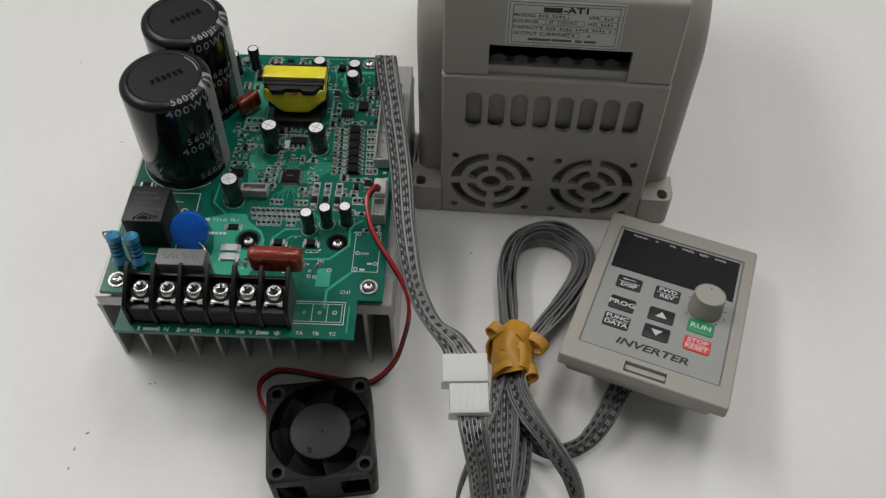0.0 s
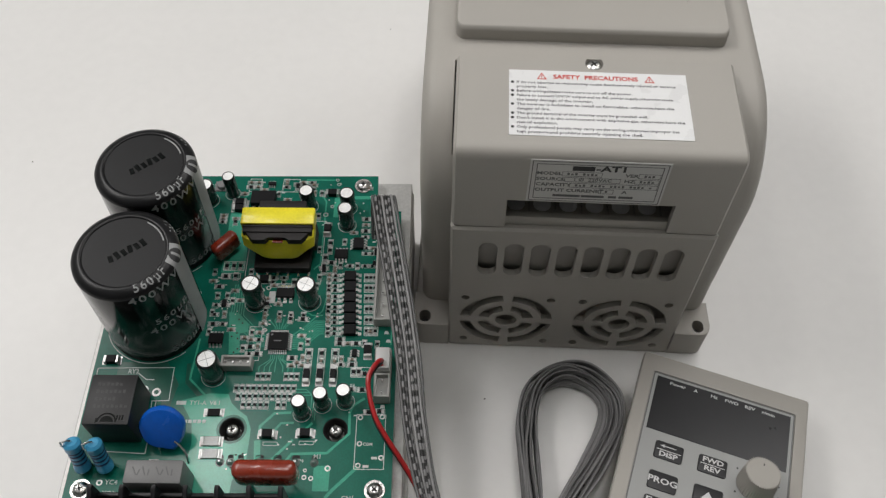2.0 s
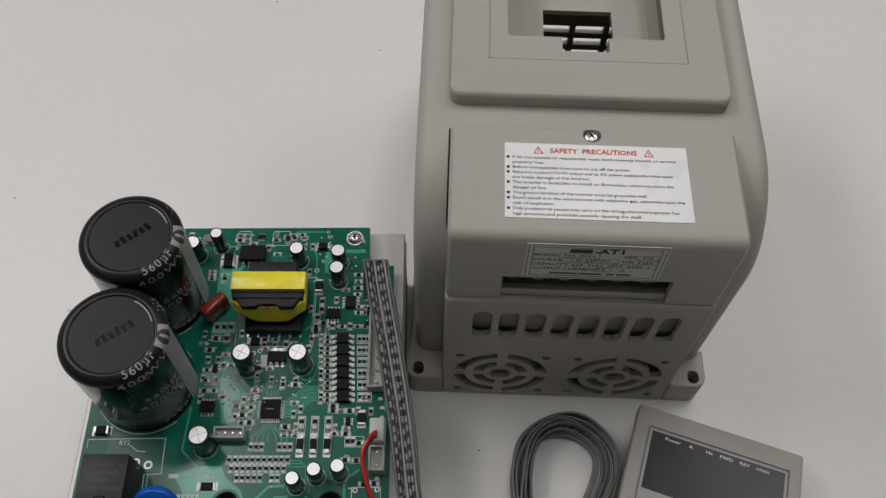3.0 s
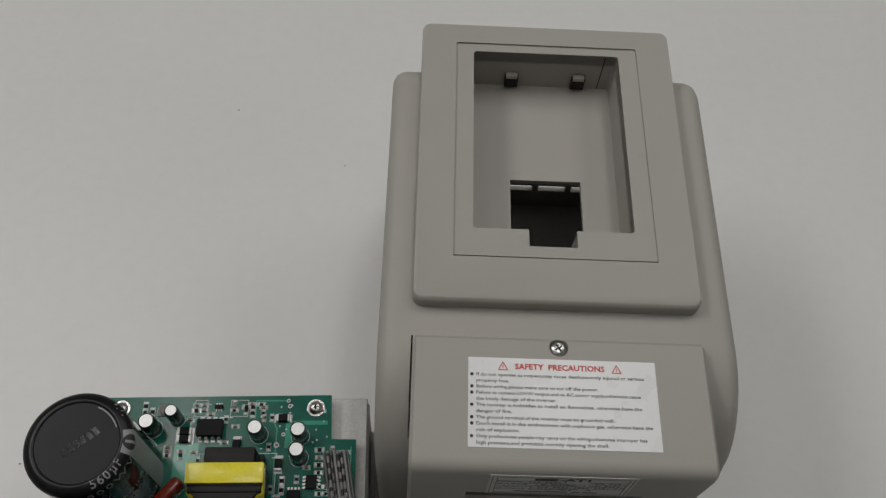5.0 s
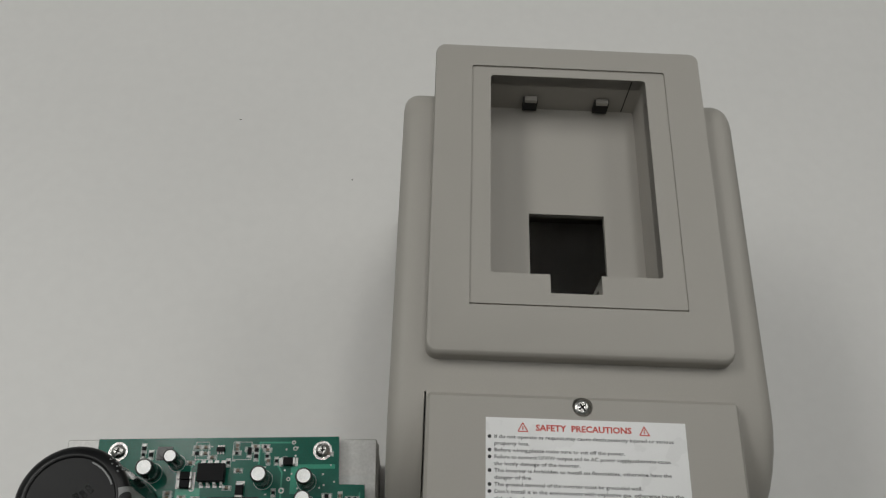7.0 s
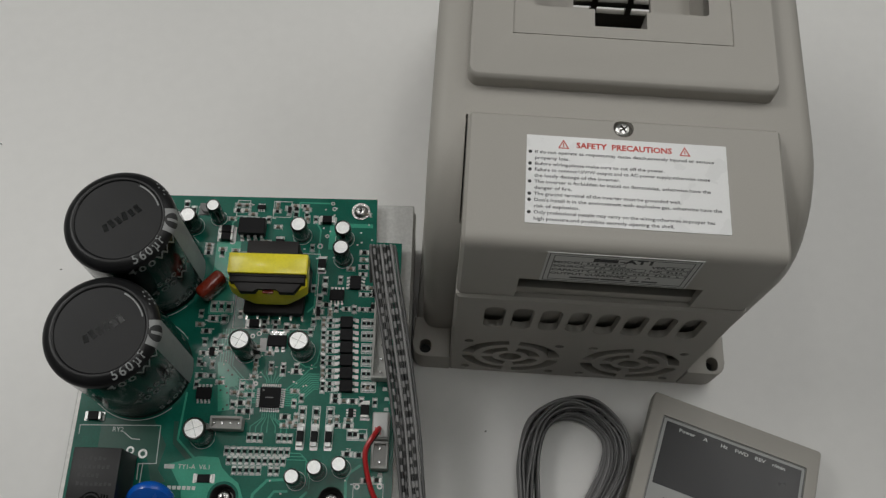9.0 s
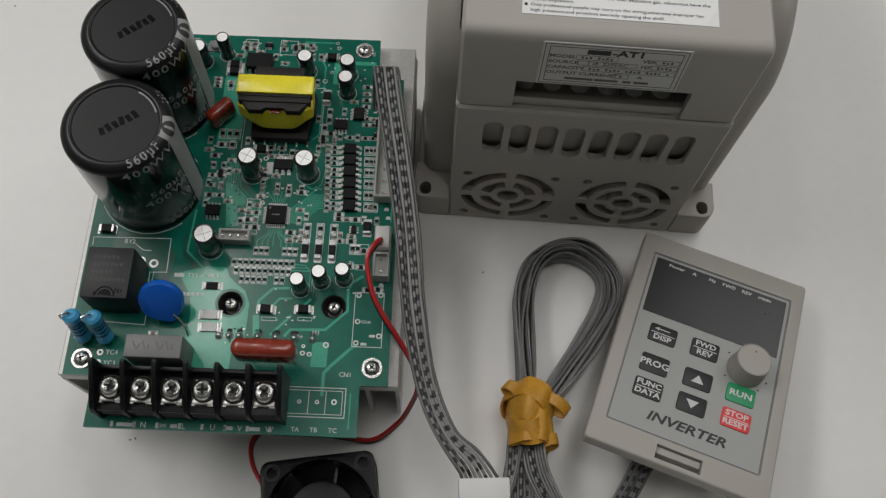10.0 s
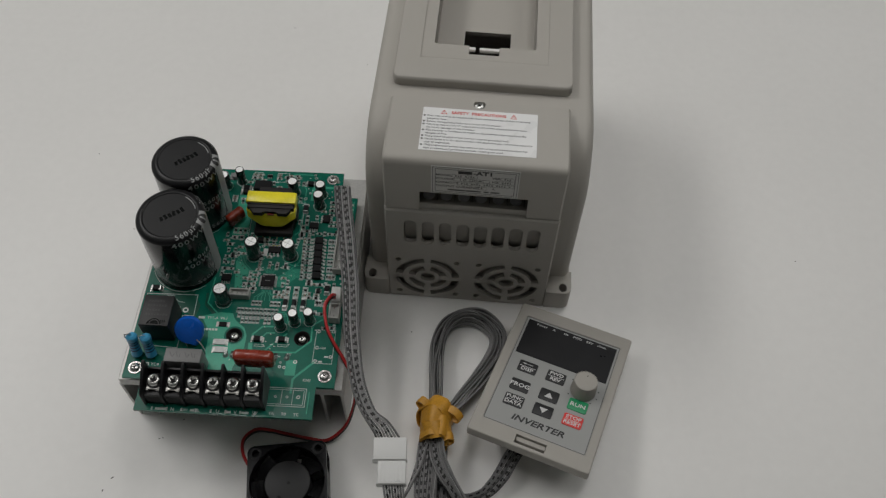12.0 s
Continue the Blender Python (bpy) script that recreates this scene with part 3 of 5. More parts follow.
def key(x, y, lines, mat, w=10.4, h=7.4):
    k = part("button", prism(round_rect(0, 0, w, h, 0.9, 3), -0.1, 0.5, 0.3, 2), mat, keypad, "", (x, y, 0))
    if len(lines) == 2:
        for text, dy in zip(lines, (1.75, -1.75)):
            if text == "arrow":
                part("arrow_mark", joined(box(-2.6, 2.4, dy - 0.18, dy + 0.18, 0.5, 0.56), at(prism([(-3.4, 0), (-1.8, 0.7), (-1.8, -0.7)], 0.5, 0.56), 0, dy, 0)), INK_W, k)
            else:
                part("key_text", at(lettering(text, 2.05, depth=0.02, bold=0.08, squeeze=1.18), 0, dy, 0.53), INK_W, k)
        part("key_rule", box(-w / 2 + 0.8, w / 2 - 0.8, -0.14, 0.14, 0.5, 0.55), INK_W, k)
    elif lines[0] in ("up", "down"):
        s = 1 if lines[0] == "up" else -1
        part("triangle", prism([(-2.3, -1.5 * s), (2.3, -1.5 * s), (0, 1.7 * s)][::s], 0.5, 0.56), INK_W, k)
    else:
        part("key_text", at(lettering(lines[0], 2.4, depth=0.02, bold=0.08, squeeze=1.18), 0, 0, 0.53), INK_W, k)


for x, y, lines, mat in ((-15.4, 4.8, ("arrow", "DISP"), KEYBLACK), (-15.5, -8.2, ("PROG",), KEYBLACK), (-15.5, -18.5, ("FUNC", "DATA"), KEYBLACK),
                         (0.6, 5.0, ("FWD", "REV"), KEYBLACK), (0.6, -7.9, ("up",), KEYBLACK), (0.5, -18.2, ("down",), KEYBLACK),
                         (16.4, -7.6, ("RUN",), KEYGREEN), (16.5, -17.8, ("STOP", "RESET"), KEYRED)):
    key(x, y, lines, mat)
part("name_text", at(lettering("INVERTER", 3.5, depth=0.03, bold=0.14, squeeze=1.28, slant=0.22), 0.6, -28.0, -0.02), INK_K, facep)
KN = (16.3, 3.0)
outline = []
for i in range(96):
    a, r = 2 * math.pi * i / 96, (6.95 if i % 2 else 6.68)
    outline.append((r * math.cos(a), r * math.sin(a)))
dial = prism(outline, 0.2, 9.0, 0.6, 2)
for v in dial.verts:
    f = 1 - 0.012 * max(0.0, v.co.z)
    v.co.x, v.co.y = v.co.x * f, v.co.y * f
kn = part("knob", dial, BEZEL, keypad, "ribbed beige dial knob", (KN[0], KN[1], 0))
part("pointer_mark", at(box(-0.22, 0.22, 3.0, 3.9, 8.96, 9.03), 0, 0, 0), INK_K, kn)
for i in range(10):
    a = radians(215 + i * 32) if i else radians(215)
    part("scale_dot", at(prism(circle(0, 0, 0.38, 8), -0.06, 0.0), KN[0] + 8.4 * math.cos(-a), KN[1] + 8.4 * math.sin(-a), 0.02), INK_K, facep)

# ---- the small axial fan ----
fan = thing("cooling_fan", pose(-0.04205, 0.16124, 0, 0, 0, 9.28), "small square black axial fan with red and black leads", "fan")
FT = 20.0
body = prism(round_rect(0, 0, 40.2, 40.2, 3.2, 5), 0, FT, 0.5, 2)
cuts = [prism(circle(0, 0, 19.1, 48), -2, FT + 2)]
for sx in (-1, 1):
    for sy in (-1, 1):
        cuts.append(prism(circle(sx * 16, sy * 16, 1.9, 16), FT - 3.6, FT + 2))
for a in range(4):
    for s in (-1, 1):
        cuts.append(moved(box(s * 11.8 - 5.2, s * 11.8 + 5.2, -25, -15.6, 4.2, FT - 4.2), pose(0, 0, 0, 0, 0, 90 * a)))
part("fan_frame", carved(body, cuts, "fan_frame"), FANBLACK, fan)
part("air_duct", lathe([(18.95, 0.6), (18.95, FT - 0.4), (19.5, FT - 0.4), (19.5, 0.6), (18.95, 0.6)], 56), FANBLACK, fan)
for sx in (-1, 1):
    for sy in (-1, 1):
        part("hole_rim", at(lathe([(1.95, FT - 3), (1.95, FT + 0.15), (3.1, FT + 0.25), (3.3, FT - 0.6)], 20), sx * 16, sy * 16), FANHUB, fan)
rotor = part("rotor", lathe([(0, FT - 1.6), (10.6, FT - 1.6), (11.4, FT - 1.9), (11.7, FT - 2.8), (11.7, 3), (0, 3)], 40), FANHUB, fan, "round matt hub with curved blades")
part("hub_dimple", at(lathe([(0, 0.2), (0.9, 0.15), (1.2, 0)], 14), -4.4, -7.6, FT - 1.6), FANBLACK, rotor)
part("hub_nub", at(lathe([(0, 0.15), (0.6, 0.1), (0.8, 0)], 12), 0.6, -0.4, FT - 1.6), FANBLACK, rotor)
for i in range(7):
    bm = bmesh.new()
    rows = []
    for k in range(7):
        r = 11.3 + 7.3 * k / 6
        row = []
        for q in range(5):
            a = radians(360 / 7 * i + 14 + 5 * k / 6 + 52 * q / 4)
            z = FT - 2.6 - 11.5 * q / 4 + 0.8 * math.sin(k)
            row.append((Vector((r * math.cos(a), r * math.sin(a), z)), Vector((r * math.cos(a), r * math.sin(a), z - 0.9))))
        rows.append([[bm.verts.new(p) for p in pair] for pair in row])
    for a, b in zip(rows, rows[1:]):
        for p, q in zip(range(4), range(1, 5)):
            bm.faces.new((a[p][0], b[p][0], b[q][0], a[q][0]))
            bm.faces.new((a[q][1], b[q][1], b[p][1], a[p][1]))
        for e in (0, 4):
            bm.faces.new((a[e][0], a[e][1], b[e][1], b[e][0]))
    for r in (rows[0], rows[-1]):
        for p, q in zip(range(4), range(1, 5)):
            bm.faces.new((r[p][0], r[q][0], r[q][1], r[p][1]))
    bmesh.ops.recalc_face_normals(bm, faces=bm.faces)
    part("blade", bm, FANBLADE, rotor)
for a in (45, 135, 225):
    part("strut", moved(box(11, 19, -1.2, 1.2, 0.4, 2.6), pose(0, 0, 0, 0, 0, a)), FANBLACK, fan)
part("motor_base", lathe([(0, 0.4), (12.5, 0.4), (12.5, 2.6), (0, 2.6)], 32), FANBLACK, fan)
WIRE = [(-26.2, 248.6, 57), (-27.6, 246, 60.5), (-30.3, 241, 60), (-29.6, 235, 58.4), (-27.3, 228, 56.5), (-23.4, 221.5, 54), (-19.0, 215.6, 51), (-13.6, 207.5, 46), (-12.0, 202, 38),
        (-14.0, 199, 24), (-18.6, 195, 10), (-27.8, 189.5, 3.4), (-38, 190, 2.6), (-51.4, 192, 3), (-60, 193.5, 3), (-67.5, 193.2, 3.4), (-72.6, 187, 5), (-71.4, 178.5, 7), (-66.4, 170.5, 9)]
fm = fan.matrix_basis.inverted() @ CABLES


def in_fan(p):
    q = fm @ Vector((p[0] * MM, p[1] * MM, p[2] * MM))
    return q / MM


for j, (mat, lab) in enumerate(((REDWIRE, "red insulated wire"), (BLACKWIRE, "black insulated wire"))):
    pts = []
    for i, p in enumerate(WIRE):
        d = 0.68 if j == 0 else -0.68
        tw = 0.5 + 0.5 * math.sin(i * 1.1)
        if j == 0:
            pts.append(in_fan((p[0] - d * (0.6 - 0.5 * tw), p[1] + d * 0.4, p[2] + 0.4)))
        else:
            pts.append(in_fan((p[0] - 0.5 + 0.5 * tw, p[1] - 0.2 + 0.3 * tw, max(0.9, p[2] - 1.35))))
    part("lead_wire", tube(glide(pts, 1.4), 0.82, 8), mat, fan, lab)

# ---- power board on its heat sink ----
board = thing("inverter_circuit_board", pose(-0.1224, 0.2047, 0, 0, 0, 0.6),
              "populated green inverter circuit board screwed onto a finned aluminium heat sink", "circuit board")
BT = 49.2
sink = part("heat_sink", box(-9.2, 105.2, -4.4, 131.4, 38.0, 44.2, 0.3, 1), ALU, board, "bare extruded aluminium heat sink")
fin_mesh = None
for i in range(12):
    fx = -9.4 + i * 10.36
    if fin_mesh is None:
        fin_mesh = finish(joined(box(-0.75, 0.75, -4.2, 131.4, 0, 38.2, 0.2, 1), box(-1.3, 1.3, -4.2, 131.4, 35.6, 38.1, 0.6, 1)), "fin", ALU)
    part("fin", fin_mesh, None, sink, "", (fx, 0, 0))
OUT = [(-5.6, -5.2), (4.6, -5.2), (4.4, -22.2), (92.8, -22.6), (92.6, -5.4), (101.9, -5.4), (101.4, 113.6), (92.0, 113.8), (91.4, 131.2), (3.9, 130.4), (3.9, 113.8), (-5.7, 113.6)]
pcb = carved(prism(OUT, BT - 1.6, BT), [at(prism(circle(0, 0, 4.3, 24), 40, 60), 46.5, 21.5), at(prism(circle(0, 0, 4.3, 24), 40, 60), 81.9, 21.6)], "board")
pcb_ob = part("board", pcb, FR4, board, "glossy green printed board")
for x, y in ((0, 0), (96.3, 0), (85.6, 125.7), (11.5, 125.7)):
    part("standoff", at(prism(circle(0, 0, 3.4, 6), 44.2, BT - 1.6), x, y), TIN, board)


def machine_screw(x, y, z, r=2.7, ring=True, rot=25.0):
    s = part("screw", at(lathe([(0, 1.7), (1.2, 1.7), (r * 0.8, 1.25), (r, 0.35), (r, -0.2)], 24), 0, 0, 0), ZINC, board, "", (x, y, z), rot)
    # dark bars on the head paint the shade of its cross
    part("cross_recess_shade", joined(box(-1.15, 1.15, -0.2, 0.2, 1.5, 1.73), box(-0.2, 0.2, -1.15, 1.15, 1.5, 1.73), at(lathe([(0, 0.04), (0.5, 0.04), (0.55, 0)], 10), 0, 0, 1.7)), HOLE_SHADE, s)
    if ring:
        part("washer", lathe([(r - 0.4, 0.45), (r + 0.75, 0.45), (r + 0.75, 0), (r - 0.4, 0)], 24), ZINC, s)


for x, y, rot in ((0, 0.2, 20), (96.3, 0.6, 50), (85.6, 125.9, 5), (11.5, 125.7, 70)):
    machine_screw(x, y, BT + 0.1, rot=rot)
for x, y, rot in ((46.5, 21.5, 10), (81.9, 21.6, 60)):
    machine_screw(x, y, 47.6, 2.6, False, rot)
    # collar is coloured near-black for the shade down the screw hole
    part("screw_collar", at(lathe([(4.25, BT - 1.5), (4.25, BT + 0.02), (3.9, BT - 0.3), (3.4, 44.4), (2.6, 44.3)], 24), x, y), HOLE_SHADE, board)

# big electrolytic capacitors


def big_cap(x, y, turn):
    R, H, E = 17.4, 46.2, 2.8
    cap = part("filter_capacitor", lathe([(R - 1.2, 0.0), (R, 0.5), (R, 2.2), (R - 0.35, 2.8), (R, 3.6), (R, H - E)], 72), SLEEVE, board, "large black sleeved electrolytic capacitor")
    cap.matrix_basis = pose(x * MM, y * MM, BT * MM, 0, 1.3, turn)
    part("base_ring", lathe([(R + 0.5, 0.02), (R + 0.5, 0.3), (R + 0.75, 0.3), (R + 0.75, 0.02)], 56), SILK, cap)
    shoulder = [(R, H - E), (R - 0.12, H - 2.1), (R - 0.55, H - 1.4), (R - 1.4, H - 0.75), (R - 2.6, H - 0.15), (R - 3.5, H)]
    part("sleeve_rim", lathe(shoulder + [(R - 3.9, H - 0.2), (R - 4.1, H - 0.45)], 72), CAPRIM, cap, "shrunk rim of the sleeve")
    part("cap_top", lathe([(0, H - 0.42), (R - 8, H - 0.4), (R - 4.0, H - 0.45)], 72), CAPTOP, cap, "matt black disc top")

    def wrap(bm, z, ang, rr=R + 0.05):
        for v in bm.verts:
            a = radians(ang) + v.co.x / rr
            r, up = rr - R, v.co.y + z
            over, px, pz = up - (H - E), R, H - E
            if over <= 0:
                px, pz = R, up
            else:
                for qx, qz in shoulder[1:]:
                    d = math.hypot(qx - px, qz - pz)
                    f = min(1.0, over / d)
                    over -= d * f
                    px, pz = px + (qx - px) * f, pz + (qz - pz) * f
                    if over <= 1e-6:
                        break
            lift = r + v.co.z * 0.3
            steep = max(0.0, min(1.0, (pz - (H - E)) / E))
            v.co = Vector(((px + lift * (1 - 0.6 * steep)) * math.cos(a), (px + lift * (1 - 0.6 * steep)) * math.sin(a), pz + lift * steep))
        bmesh.ops.recalc_face_normals(bm, faces=bm.faces)
        return bm

    def grid(w, h, nx, ny):
        bm = bmesh.new()
        vs = [[bm.verts.new((w * (i / nx - 0.5), h * (j / ny - 0.5), 0)) for i in range(nx + 1)] for j in range(ny + 1)]
        for j in range(ny):
            for i in range(nx):
                bm.faces.new((vs[j][i], vs[j][i + 1], vs[j + 1][i + 1], vs[j + 1][i]))
        return bm

    part("grey_stripe", wrap(grid(8.8, H + 1.1, 8, 70), (H + 1.1) / 2 + 0.4, 4, R + 0.09), CAPSTRIPE, cap, "grey polarity stripe")
    for z in (H - 1.1, H - 17, H - 33):
        top = z > H - 5
        ring = lathe([(0, 0.1), (0.9, 0.1), (1.8, 0.1), (2.7, 0.1)], 28) if top else strip(circle(0, 0, 2.3, 20) + [(2.3, 0), (2.3, 0.1)], 0.35, 0, 0.05)
        part("polarity_disc", wrap(ring, z, 4, R + 0.14), INK_K if top else CAPINK, cap)
        if top:
            part("minus_mark", wrap(joined(*[box(-0.5, 0.5, -1.9 + 0.38 * q, -1.52 + 0.38 * q, 0.1, 0.2) for q in range(10)]), z, 4, R + 0.24), CAPSTRIPE, cap)
    for z, dx in ((H - 1.6, 0), (H - 22.6, 6), (H - 43.4, 10)):
        for text, dy, ht in (("560\u00b5F", 2.3, 3.0), ("400WV", -2.5, 3.5)):
            if z + dy < 2:
                continue
            bm = lettering(text, ht, depth=0.02, bold=0.05, squeeze=1.08, gap=1.2)
            part("rating_text", wrap(bm, z + dy, -41 + dx, R + 0.10), CAPINK, cap)
    for k in range(6):
        bar = box(-0.75, 0.75, -1.5, 1.5 if k % 2 else 1.1, 0, 0.14)
        part("stamp_bar", moved(bar, pose(0.8, 0.4, H - 0.44, 0, 0, 40) @ pose(-5.6 + k * 2.25, 0, 0, 0, 0, 8 if k % 3 else -10)), SLEEVE, cap)
    arc = strip([((R - 4.6) * math.cos(radians(a)), (R - 4.6) * math.sin(radians(a))) for a in range(26, 71, 4)], 0.45, H - 0.5, H - 0.3)
    part("maker_arc", arc, CAPINK, cap)
    for k in range(4):
        part("maker_bar", wrap(box(-0.3, 0.3, -1.1, 1.1 - 0.6 * (k % 2), 0, 0.06), H - 0.9, 38 + k * 5.5, R + 0.1), CAPINK, cap)


big_cap(13.7, 63.9, -5)
big_cap(13.2, 99.9, -2)


def can(x, y, r, h, lean=0.0, turn=0.0):
    c = part("electrolytic_capacitor", lathe([(r * 0.92, 0), (r, 0.4), (r, 1.2), (r * 0.93, 1.7), (r, 2.3), (r, h - 0.7), (r * 0.97, h - 0.2), (r * 0.90, h + 0.05), (r * 0.80, h + 0.02), (r * 0.79, h - 0.1)], 28), SLEEVE_S, board, "small black can capacitor with bright metal top", (x, y, BT), turn, lean)
    part("base_ring", lathe([(r + 0.4, 0.02), (r + 0.4, 0.09), (r + 0.57, 0.09), (r + 0.57, 0.02)], 28), SILK, c)
    part("can_top", lathe([(0, h - 0.1), (r * 0.81, h - 0.1), (r * 0.81, h - 0.5)], 28), CANTOP, c)
    if r > 3.5:
        part("vent_score", joined(*[at(box(-r * 0.7, r * 0.7, -0.1, 0.1, h - 0.1, h - 0.02), 0, 0, 0, 0, 0, a) for a in (20, 110)]), SOLDER, c)


for x, y, r, h in ((48.8, 71.0, 3.7, 14.2), (68.6, 71.8, 3.7, 12.8), (70.0, 27.4, 2.65, 11.3), (76.8, 30.6, 2.65, 10.9), (84.7, 31.8, 2.65, 10.4), (37.4, 41.3, 3.8, 13.6),
                   (64.6, 115.5, 3.0, 11.2), (80.3, 114.8, 3.0, 10.6), (80.3, 106.6, 3.0, 11.6), (33.2, 121.5, 2.5, 11.6), (24.6, 118.0, 3.1, 11.0)):
    can(x, y, r, h, random.uniform(-1.5, 1.5), random.uniform(0, 180))

# relay, resistors, disc, film capacitors
rel = part("relay", box(1.7, 16.8, 16.4, 34.0, BT + 0.3, 65.4, 0.4), RELAY, board, "black box relay")
for k, (n, y) in enumerate(((6, 30.6), (7, 28.0), (5, 25.4), (8, 22.8))):
    part("print_row", joined(*[box(4.2 + q * 1.45, 5.1 + q * 1.45, y - 0.6, y + 0.6 - 0.3 * (q % 2), 65.36, 65.42) for q in range(n)]), RELAYINK, rel)
part("relay_marking", joined(at(strip(circle(0, 0, 3.0, 14, 0, 190), 0.5, 65.36, 65.5), 9.6, 17.2), at(prism(circle(0, 0, 2.2, 14, 0, 190), 65.36, 65.42), 9.6, 17.2), box(6.0, 6.5, 17, 18.6, 65.36, 65.45), *[box(12.6 + 0.9 * k, 13.1 + 0.9 * k, 18.0, 19.6, 65.36, 65.42) for k in range(3)]), SLEEVE, rel)
for x, y, tx, ty in ((0.0, 6.9, -0.4, 10.9), (7.4, 6.9, 6.6, 10.6)):
    d = Vector((tx - x, ty - y, 14.6))
    m = Matrix.Translation((x, y, BT + 1.4)) @ d.to_track_quat("Z", "Y").to_matrix().to_4x4()
    rs = part("power_resistor", moved(lathe([(0, 0.2), (2.0, 0.2), (2.75, 0.9), (2.8, 2.6), (2.45, 3.4), (2.45, 10.8), (2.8, 11.6), (2.75, 13.8), (1.9, 14.7), (0.7, 14.8), (0, 14.6)], 24), m), RESBLUE, board, "upright blue resistor with dark bands")
    for z in (4.6, 6.6, 8.6, 10.2):
        part("band", moved(lathe([(2.46, z), (2.52, z + 0.1), (2.52, z + 0.8), (2.46, z + 0.9)], 24), m), RESBAND, rs)
    part("bent_lead", tube(glide([m @ Vector((0, 0, 14.6)), m @ Vector((0.2, 0.3, 15.6)), m @ Vector((1.6, 0.8, 15.9)), m @ Vector((2.9, 1.0, 14.2)), Vector((x + 3.2, y + 1.2, BT))], 0.6), 0.35, 7), TIN, rs)
vd = lathe([(0, 2.3), (4.5, 2.2), (6.9, 1.6), (7.6, 0.4), (7.6, -0.4), (6.9, -1.6), (4.5, -2.2), (0, -2.3)], 36)
for v in vd.verts:
    v.co.x *= 1.0 + 0.02 * math.sin(v.co.y)
    pull = max(0.0, -v.co.y - 4.6) * max(0.0, 1 - abs(v.co.x - 3.2) / 4.0)
    v.co.y -= 0.75 * pull
dsk = part("blue_disc_varistor", moved(vd, pose(25.6, 18.9, 57.6, 50, 0, 8)), BLUE, board, "glossy blue disc component on bent leads")
part("lead", tube(glide([(29.5, 15.0, 55), (31.5, 13.6, 53.6), (33.4, 11.4, 52), (33.8, 9.5, BT)], 0.7), 0.4, 7), TIN, dsk)
part("lead", tube(glide([(23.5, 15.2, 54), (23.8, 13.8, 52), (24.0, 12.6, BT)], 0.7), 0.4, 7), TIN, dsk)
gb = part("box_capacitor", box(18.5, 36.6, -2.4, 5.2, BT + 0.2, 64.3, 0.5), GREYBOX, board, "grey plastic box capacitor")
for i in range(2):
    part("print_bars", joined(*[at(box(-0.22, 0.22, -1.5, 1.5 - (k % 2), 0, 0.08), 21.6 + i * 7.4 + k * 1.5, 1.6, 64.28, 0, 0, (28, -18, 22, 0)[k]) for k in range(4)]), GREYPRINT, gb)
fc = part("film_capacitor", box(53.0, 73.3, -2.0, 4.0, 59.6, 70.8, 2.5, 4), REDBROWN, board, "glossy red-brown film capacitor")
for x in (56.4, 70.2):
    part("lead", tube([Vector((x, 1.0, 60.4)), Vector((x + 0.2, 1.2, 56)), Vector((x - 0.1, 1.6, BT))], 0.36, 7), TIN, fc)
bc = part("small_film_capacitor", moved(box(-5.6, 5.6, -2.4, 2.4, 1.2, 9.6, 1.8, 4), pose(35.6, 93.2, BT + 0.2, 0, -4, 47)), REDBROWN, board, "small red-brown film capacitor standing askew")

# transformer
tr = part("transformer_bobbin", joined(box(46.8, 67.8, 84.0, 107.0, BT + 0.2, 53.2, 0.5), box(48.6, 66.4, 99.6, 106.4, 53.0, 65.8, 0.5)), FERRITE, board, "black bobbin of a yellow-taped transformer")
part("core", joined(box(44.4, 70.2, 91.6, 99.8, 53.6, 69.6, 0.5), box(44.6, 70.0, 89.6, 92.0, 65.6, 69.2, 0.4)), FERRITE, tr)
lip = prism([(45.2, 90.4), (48.4, 86.4), (53.2, 86.4), (54.2, 87.8), (60.6, 87.8), (61.6, 86.4), (66.4, 86.4), (69.4, 90.4)], 66.0, 68.6, 0.3)
part("bobbin_lip", lip, FERRITE, tr)
part("core_tape", joined(box(44.1, 70.5, 92.4, 99.7, 69.4, 70.6, 0.4), box(43.9, 44.5, 92.6, 99.5, 65, 70.3), box(70.1, 70.7, 92.6, 99.5, 65, 70.3)), YELLOW, tr, "bright yellow insulating tape")
wound = bmesh.new()
levels = []
for z, half, front in ((67.2, 13.2, 89.6), (66.2, 13.4, 87.6), (61.8, 13.1, 86.3), (57.4, 8.2, 85.8), (56.0, 7.2, 86.4), (54.8, 6.8, 88.0)):
    row = []
    for k in range(13):
        u = -1 + k / 6
        row.append(wound.verts.new((57.3 + half * u, front + 2.2 * abs(u) ** 7, z)))
    row += [wound.verts.new((57.3 + half, 95.0, z)), wound.verts.new((57.3 - half, 95.0, z))]
    levels.append(row)
for p, q in zip(levels, levels[1:]):
    for k in range(len(p)):
        j = (k + 1) % len(p)
        wound.faces.new((p[k], p[j], q[j], q[k]))
wound.faces.new(levels[0])
wound.faces.new(levels[-1][::-1])
bmesh.ops.recalc_face_normals(wound, faces=wound.faces)
part("winding", finish(wound, "winding", YELLOW, 24.0), None, tr, "winding wrapped in yellow tape")
part("winding_label", box(55.6, 59.4, 86.6, 88.0, 66.0, 66.7, 0.3), REDBROWN, tr)
for i in range(6):
    part("pin", box(47.5 + i * 3.9, 48.2 + i * 3.9, 82.2, 84.2, BT, BT + 1.6), TIN, tr)

